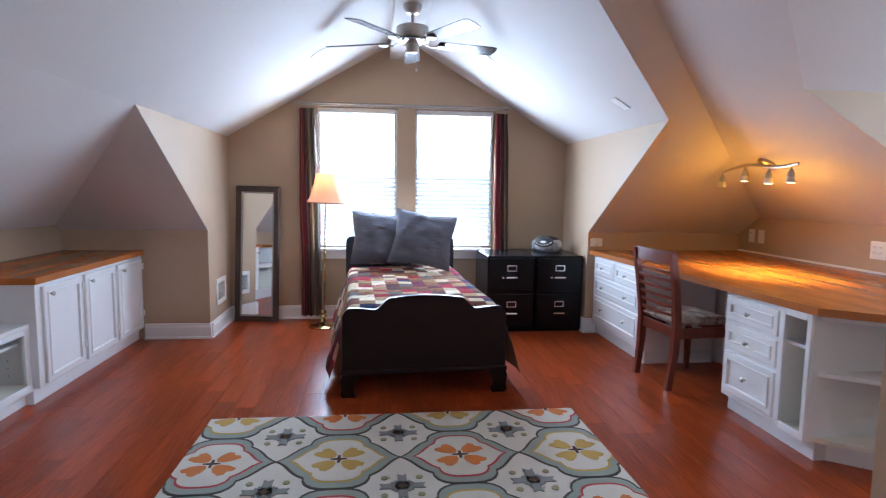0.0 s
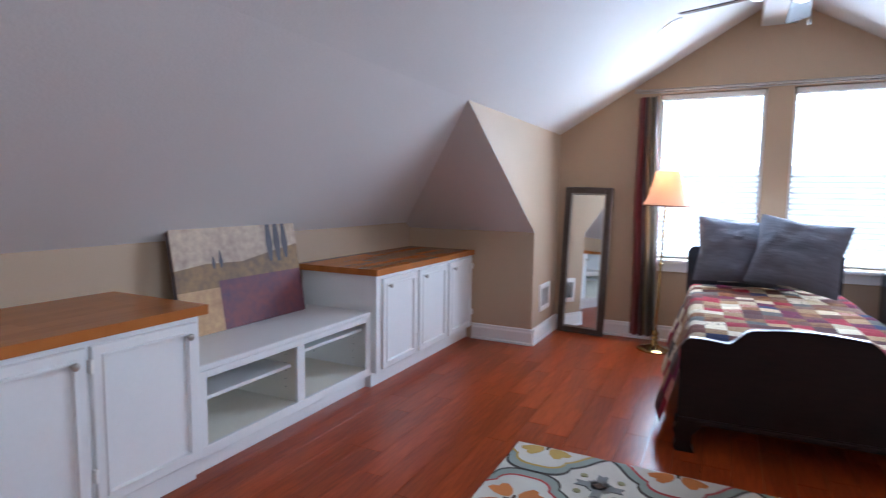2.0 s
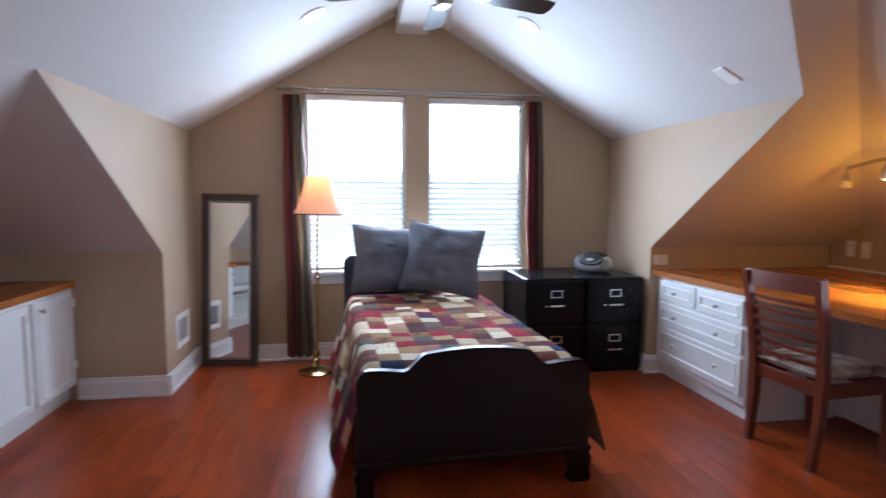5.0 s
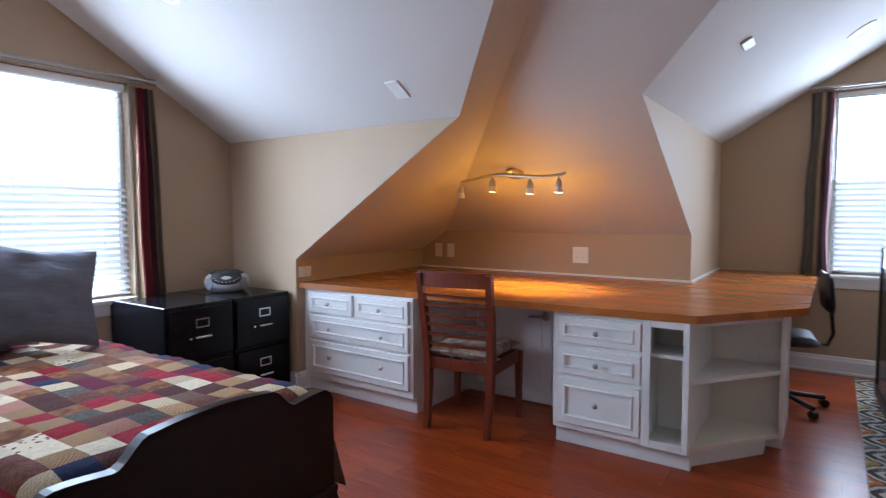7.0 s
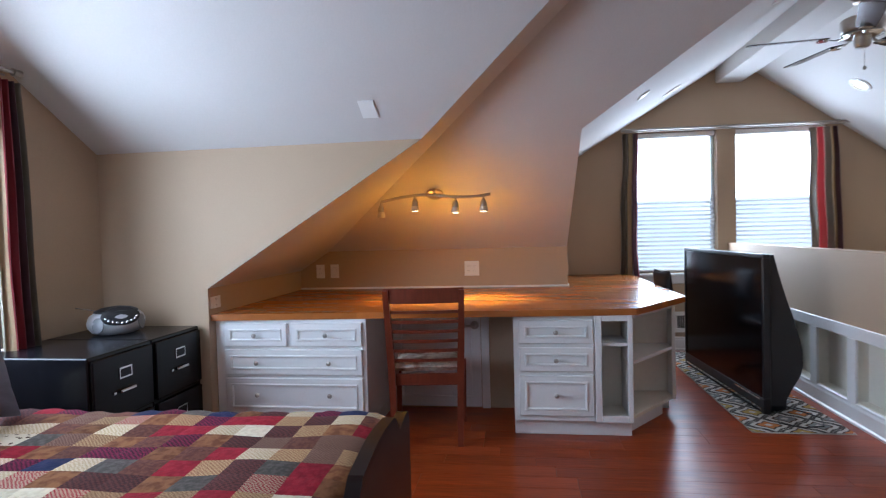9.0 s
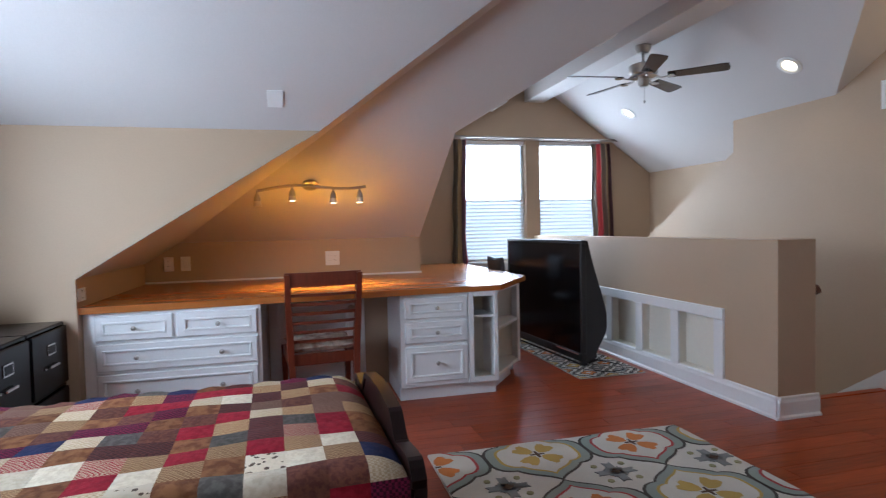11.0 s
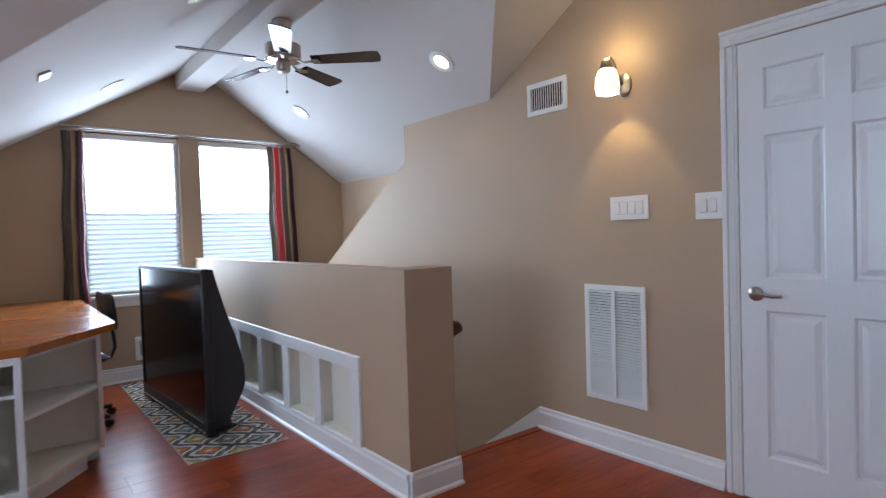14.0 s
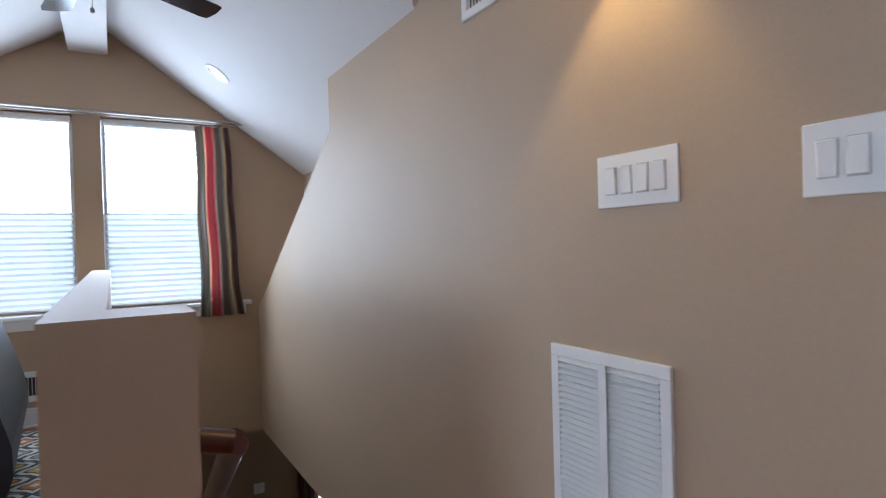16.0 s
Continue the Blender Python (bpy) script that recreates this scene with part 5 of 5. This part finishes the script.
gw, ge = Vector((GP, 0, -1)).normalized(), Vector((-GP, 0, -1)).normalized()
hs, hn = Vector((0, HPS, -1)).normalized(), Vector((0, -HP, -1)).normalized()
gz = lambda x: GEAVE + GP * min(x - GX0, GX1 - x)
hz = lambda y: min(HES + HPS * (y - HY0), HEAVE + HP * (HY1 - y))
downlight((0.575, 5.90, gz(0.575)), gw, 3)
downlight((1.94, 5.97, gz(1.94)), ge, 3)
for x, y in ((2.85, 1.388), (4.865, 1.45), (4.75, 2.98), (3.05, 2.80)):
    downlight((x, y, hz(y)), hs if y < 2.2 else hn, 4)

# ---- track light over the desk ----
en = Vector((-0.58, 0, -1)).normalized()
ez = lambda x: 1.115 + 0.58 * (XE - x)
tl = thing("track_light", pose(0, 0, 0), "curved nickel track light with four small lit heads", "track light")
def bar_point(t):
    return (3.665 + 0.015 * math.sin(t * 2 * math.pi), 5.26 - 0.785 * t, 1.498 + 0.03 * t + 0.02 * math.sin(t * 2 * math.pi - 0.5))


bar = [bar_point(i / 16) for i in range(17)]
part("bar", tube(bar, 0.008, 8, flat=1.4), M_NICKEL, tl, smooth=True)
mb = en.to_track_quat("Z", "Y").to_matrix().to_4x4()
mb.translation = Vector((3.75, 4.88, ez(3.75) - 0.001))
part("canopy", lathe([(0.062, 0), (0.060, 0.018), (0.045, 0.026), (0.012, 0.028)], 24, mb), M_NICKEL, tl, smooth=True)
part("stem", tube([mb.translation, bar[8]], 0.009, 8), M_NICKEL, tl)
for k, t in enumerate((0.03, 0.34, 0.66, 0.95)):
    p = Vector(bar[round(t * 16)])
    hd = part("lamp_head", lathe([(0.008, -0.02), (0.016, -0.035), (0.022, -0.05), (0.024, -0.075)], 16, pose(*p)), M_NICKEL, tl, "nickel lamp head", True)
    part("swivel", tube([p, p + Vector((0, 0, -0.03))], 0.006, 8), M_NICKEL, hd)
    part("glass_cup", lathe([(0.024, -0.074), (0.028, -0.10), (0.030, -0.112), (0.027, -0.112)], 16, pose(*p)), M_FROST, hd, "frosted glass cup", True)
    part("bulb", lathe([(0.016, -0.108), (0.022, -0.1135), (0.008, -0.1145)], 14, pose(*p)), M_BULB if k else M_FROST, hd, smooth=True)
    if k:
        lamp("track_spot", "SPOT", p + Vector((0, 0, -0.125)), p + Vector((0.0, 0, -1)), 40, (1.0, 0.74, 0.09), 0.02, 76)
        lamp("track_glow", "POINT", p + Vector((-0.03, 0, -0.22)), p, 2.4, (1.0, 0.43, 0.03), 0.05)

# ---- wall sconce ----
sc = thing("wall_sconce", pose(1.722, YS, 1.988), "nickel wall sconce with a lit frosted glass shade", "sconce")
part("back_plate", lathe([(0.062, 0.0), (0.060, 0.012), (0.035, 0.022), (0.01, 0.024)], 28, pose(0, 0, 0, -90) @ Matrix.Diagonal((0.75, 1, 1, 1))), M_NICKEL, sc, smooth=True)
part("arm", tube([(0, 0.022, 0.0), (0.0, 0.06, 0.03), (0, 0.09, 0.10), (0.0, 0.125, 0.125), (0, 0.15, 0.10)], 0.008, 10), M_NICKEL, sc, smooth=True)
part("fitter", lathe([(0.012, 0.115), (0.030, 0.095), (0.034, 0.06), (0.030, 0.055)], 20, pose(0, 0.15, 0)), M_NICKEL, sc, smooth=True)
bm = bmesh.new()
rings = [[bm.verts.new((r * math.cos(a), 0.15 + r * math.sin(a), z)) for a in (2 * math.pi * i / 28 for i in range(28))] for r, z in ((0.030, 0.065), (0.045, 0.055), (0.058, 0.02), (0.062, -0.03), (0.055, -0.065))]
for a, b in zip(rings, rings[1:]):
    for i in range(28):
        bm.faces.new((a[i], a[(i + 1) % 28], b[(i + 1) % 28], b[i]))
part("glass_shade", bm, M_GLASSLIT, sc, "glowing frosted glass shade", True)
lamp("sconce_light", "SPOT", (1.722, YS + 0.15, 1.995), (1.722, YS + 0.15, 0), 11, WARM, 0.012, 100)
lamp("sconce_glow", "POINT", (1.722, YS + 0.15, 2.15), (1.722, YS, 0), 2.7, WARM, 0.05)


# ---- wall plates, vents ----
def plate(m, w, h, rockers, label, category="switch", kind="rocker"):
    p = thing("wall_plate", m, label, category)
    part("cover", box(-w / 2, w / 2, -0.006, 0.001, -h / 2, h / 2, 0.002), M_PLASTIC, p)
    step = w / (rockers + 0.35)
    for i in range(rockers):
        x = (i - (rockers - 1) / 2) * min(0.046, step)
        if kind == "rocker":
            r = part("rocker", box(x - 0.0155, x + 0.0155, -0.003, 0.003, -0.031, 0.031, 0.0015), M_PLASTIC, p, at=pose(0, -0.0088, 0, 4 if (i * 7 + rockers) % 3 else -4))
            part("seam", box(x - 0.0172, x + 0.0172, -0.0068, -0.0061, -0.0335, 0.0335), M_SEAM, p)
        else:
            for z in (-0.02, 0.02):
                o = part("socket", box(x - 0.016, x + 0.016, -0.0085, -0.0062, z - 0.014, z + 0.014, 0.003), M_PLASTIC, p)
                for dx in (-0.006, 0.006):
                    part("slot", box(x + dx - 0.001, x + dx + 0.001, -0.0092, -0.0086, z - 0.003, z + 0.006), M_GAP, o)
    return p


south = lambda x, z: pose(x, YS, z, 0, 0, 180)
plate(south(1.708, 1.342), 0.230, 0.125, 4, "white four-gang switch plate on the wall")
plate(south(1.282, 1.33), 0.128, 0.125, 2, "white two-gang switch plate beside the door")
eastw = lambda y, z: pose(XE, y, z, 0, 0, -90)
plate(eastw(4.69, 0.945), 0.125, 0.125, 2, "white double outlet plate above the desk", "outlet", "socket")
plate(eastw(6.03, 0.94), 0.075, 0.12, 1, "white outlet plate above the desk", "outlet", "socket")
plate(eastw(5.90, 0.94), 0.075, 0.12, 1, "white switch plate above the desk", "switch")
plate(pose(3.06, YN, 0.855, 0, 0, 0), 0.115, 0.075, 1, "white outlet plate at the desk end", "outlet", "socket")


def grille(m, w, h, slats, vertical, label, border=0.03):
    g = thing("air_vent", m, label, "vent")
    for a in ((-w / 2, w / 2, -h / 2, -h / 2 + border), (-w / 2, w / 2, h / 2 - border, h / 2), (-w / 2, -w / 2 + border, -h / 2 + border, h / 2 - border), (w / 2 - border, w / 2, -h / 2 + border, h / 2 - border)):
        part("frame", box(a[0], a[1], -0.012, 0.001, a[2], a[3], 0.002), M_PLASTIC, g)
    # no hollow here: a near-black sheet on the wall paints the shade between slats
    part("slat_shade", box(-w / 2 + border, w / 2 - border, -0.0015, 0.0005, -h / 2 + border, h / 2 - border), M_GAP, g, "dark sheet painted as the shade behind the slats")
    iw, ih = w - 2 * border, h - 2 * border
    first = None
    for i in range(slats):
        if first is None:
            bm = box(-0.0018, 0.0018, -0.007, -0.002, -ih / 2, ih / 2) if vertical else box(-iw / 2, iw / 2, -0.0095, 0.0095, -0.0011, 0.0011)
            s = first = part("slat", bm, M_PLASTIC, g)
        else:
            s = first.copy()
            scene.collection.objects.link(s)
        t = (i + 0.5) / slats - 0.5
        s.matrix_basis = pose(t * iw, 0, 0) if vertical else pose(0, -0.0075, t * ih, 34)
    return g


rg = grille(south(1.812, 0.603), 0.385, 0.645, 37, False, "tall white louvred return-air grille low on the wall")
part("centre_bar", box(-0.012, 0.012, -0.0185, -0.0145, -0.296, 0.296, 0.001), M_PLASTIC, rg)
grille(south(2.253, 2.037), 0.31, 0.195, 14, True, "white supply vent with dark slots high on the wall")
grille(pose(GX0, 6.555, 0.365, 0, 0, 90), 0.30, 0.235, 8, True, "white floor-level register on the cheek wall", 0.04)
grille(pose(EX, 2.64, 0.285, 0, 0, -90), 0.25, 0.21, 8, True, "white floor-level register under the window", 0.04)
# small sensor cover on the gable slope
ms = ge.to_track_quat("Z", "Y").to_matrix().to_4x4()
ms.translation = Vector((2.745, 5.085, gz(2.745)))
sv = thing("sensor_cover", ms, "small white rectangular sensor cover on the slope", "sensor")
part("cover", box(-0.045, 0.045, -0.068, 0.068, -0.001, 0.008, 0.003), M_PLASTIC, sv)
mv = hn.to_track_quat("Z", "Y").to_matrix().to_4x4()
mv.translation = Vector((3.52, 3.47, hz(3.47)))
sv2 = thing("sensor_cover", mv, "small white rectangular sensor cover on the slope", "sensor")
part("cover", box(-0.07, 0.07, -0.03, 0.03, -0.001, 0.012, 0.004), M_PLASTIC, sv2)

# lower storey seen down the stairs
curtain(pose(7.52, 0.14, 0, 0, 0, 90), 0.26, -2.7, -1.4, 3, 6, label="striped red and brown curtain downstairs")
plate(pose(7.6, 0.70, -1.6, 0, 0, -90), 0.12, 0.12, 2, "white switch plate downstairs")

# ---- plank floor, last ----
fl_ob = tagged(new("floor"), "glossy cherry laminate plank floor", "floor", kind="structure")
PLW = 0.127
rng = random.Random(11)
shapes = {}
rest = bmesh.new()
count = 0


def plank(x0, x1, y0, y1):
    global count
    near = -0.95 < x0 < 3.3 and y1 > 2.0 and y0 < 6.4
    if near and count < 300:
        key = (round(x1 - x0, 3), round(y1 - y0, 2))
        if key not in shapes:
            bm = box(-key[0] / 2 + 0.0009, key[0] / 2 - 0.0009, -(y1 - y0) / 2 + 0.0009, (y1 - y0) / 2 - 0.0009, -0.010, 0.0)
            shapes[key] = part("plank", bm, M_PLANK, fl_ob)
            o = shapes[key]
        else:
            o = shapes[key].copy()
            scene.collection.objects.link(o)
        o.matrix_basis = pose((x0 + x1) / 2, (y0 + y1) / 2, 0)
        count += 1
    else:
        box(x0 + 0.0003, x1 - 0.0003, y0 + 0.0003, y1 - 0.0003, -0.010, 0.0, bm=rest)


# lengths come from a small set, so that planks share their meshes
LENS = (0.5, 0.8, 1.1, 1.4)
x = XW
while x < EX - 0.01:
    x1 = min(x + PLW, EX)
    lo = YS if x1 <= 2.40 else ST
    hi = NY if GX0 - 0.13 < x < GX1 + 0.02 else (YN if x < XE else HY1)
    y = lo - rng.choice((0, 0.2, 0.4))
    while y < hi:
        y1 = y + rng.choice(LENS)
        plank(x, x1, max(y, lo), min(y1, hi))
        y = y1
    x = x1
part("far_planks", rest, M_PLANK, fl_ob)["kind"] = "stuff"
tagged(part("stair_nosing", box(2.338, 2.403, YS + 0.002, ST - 0.002, -0.03, 0.006, 0.006), M_PLANK), "wood nosing at the head of the stairs", "trim", kind="structure")
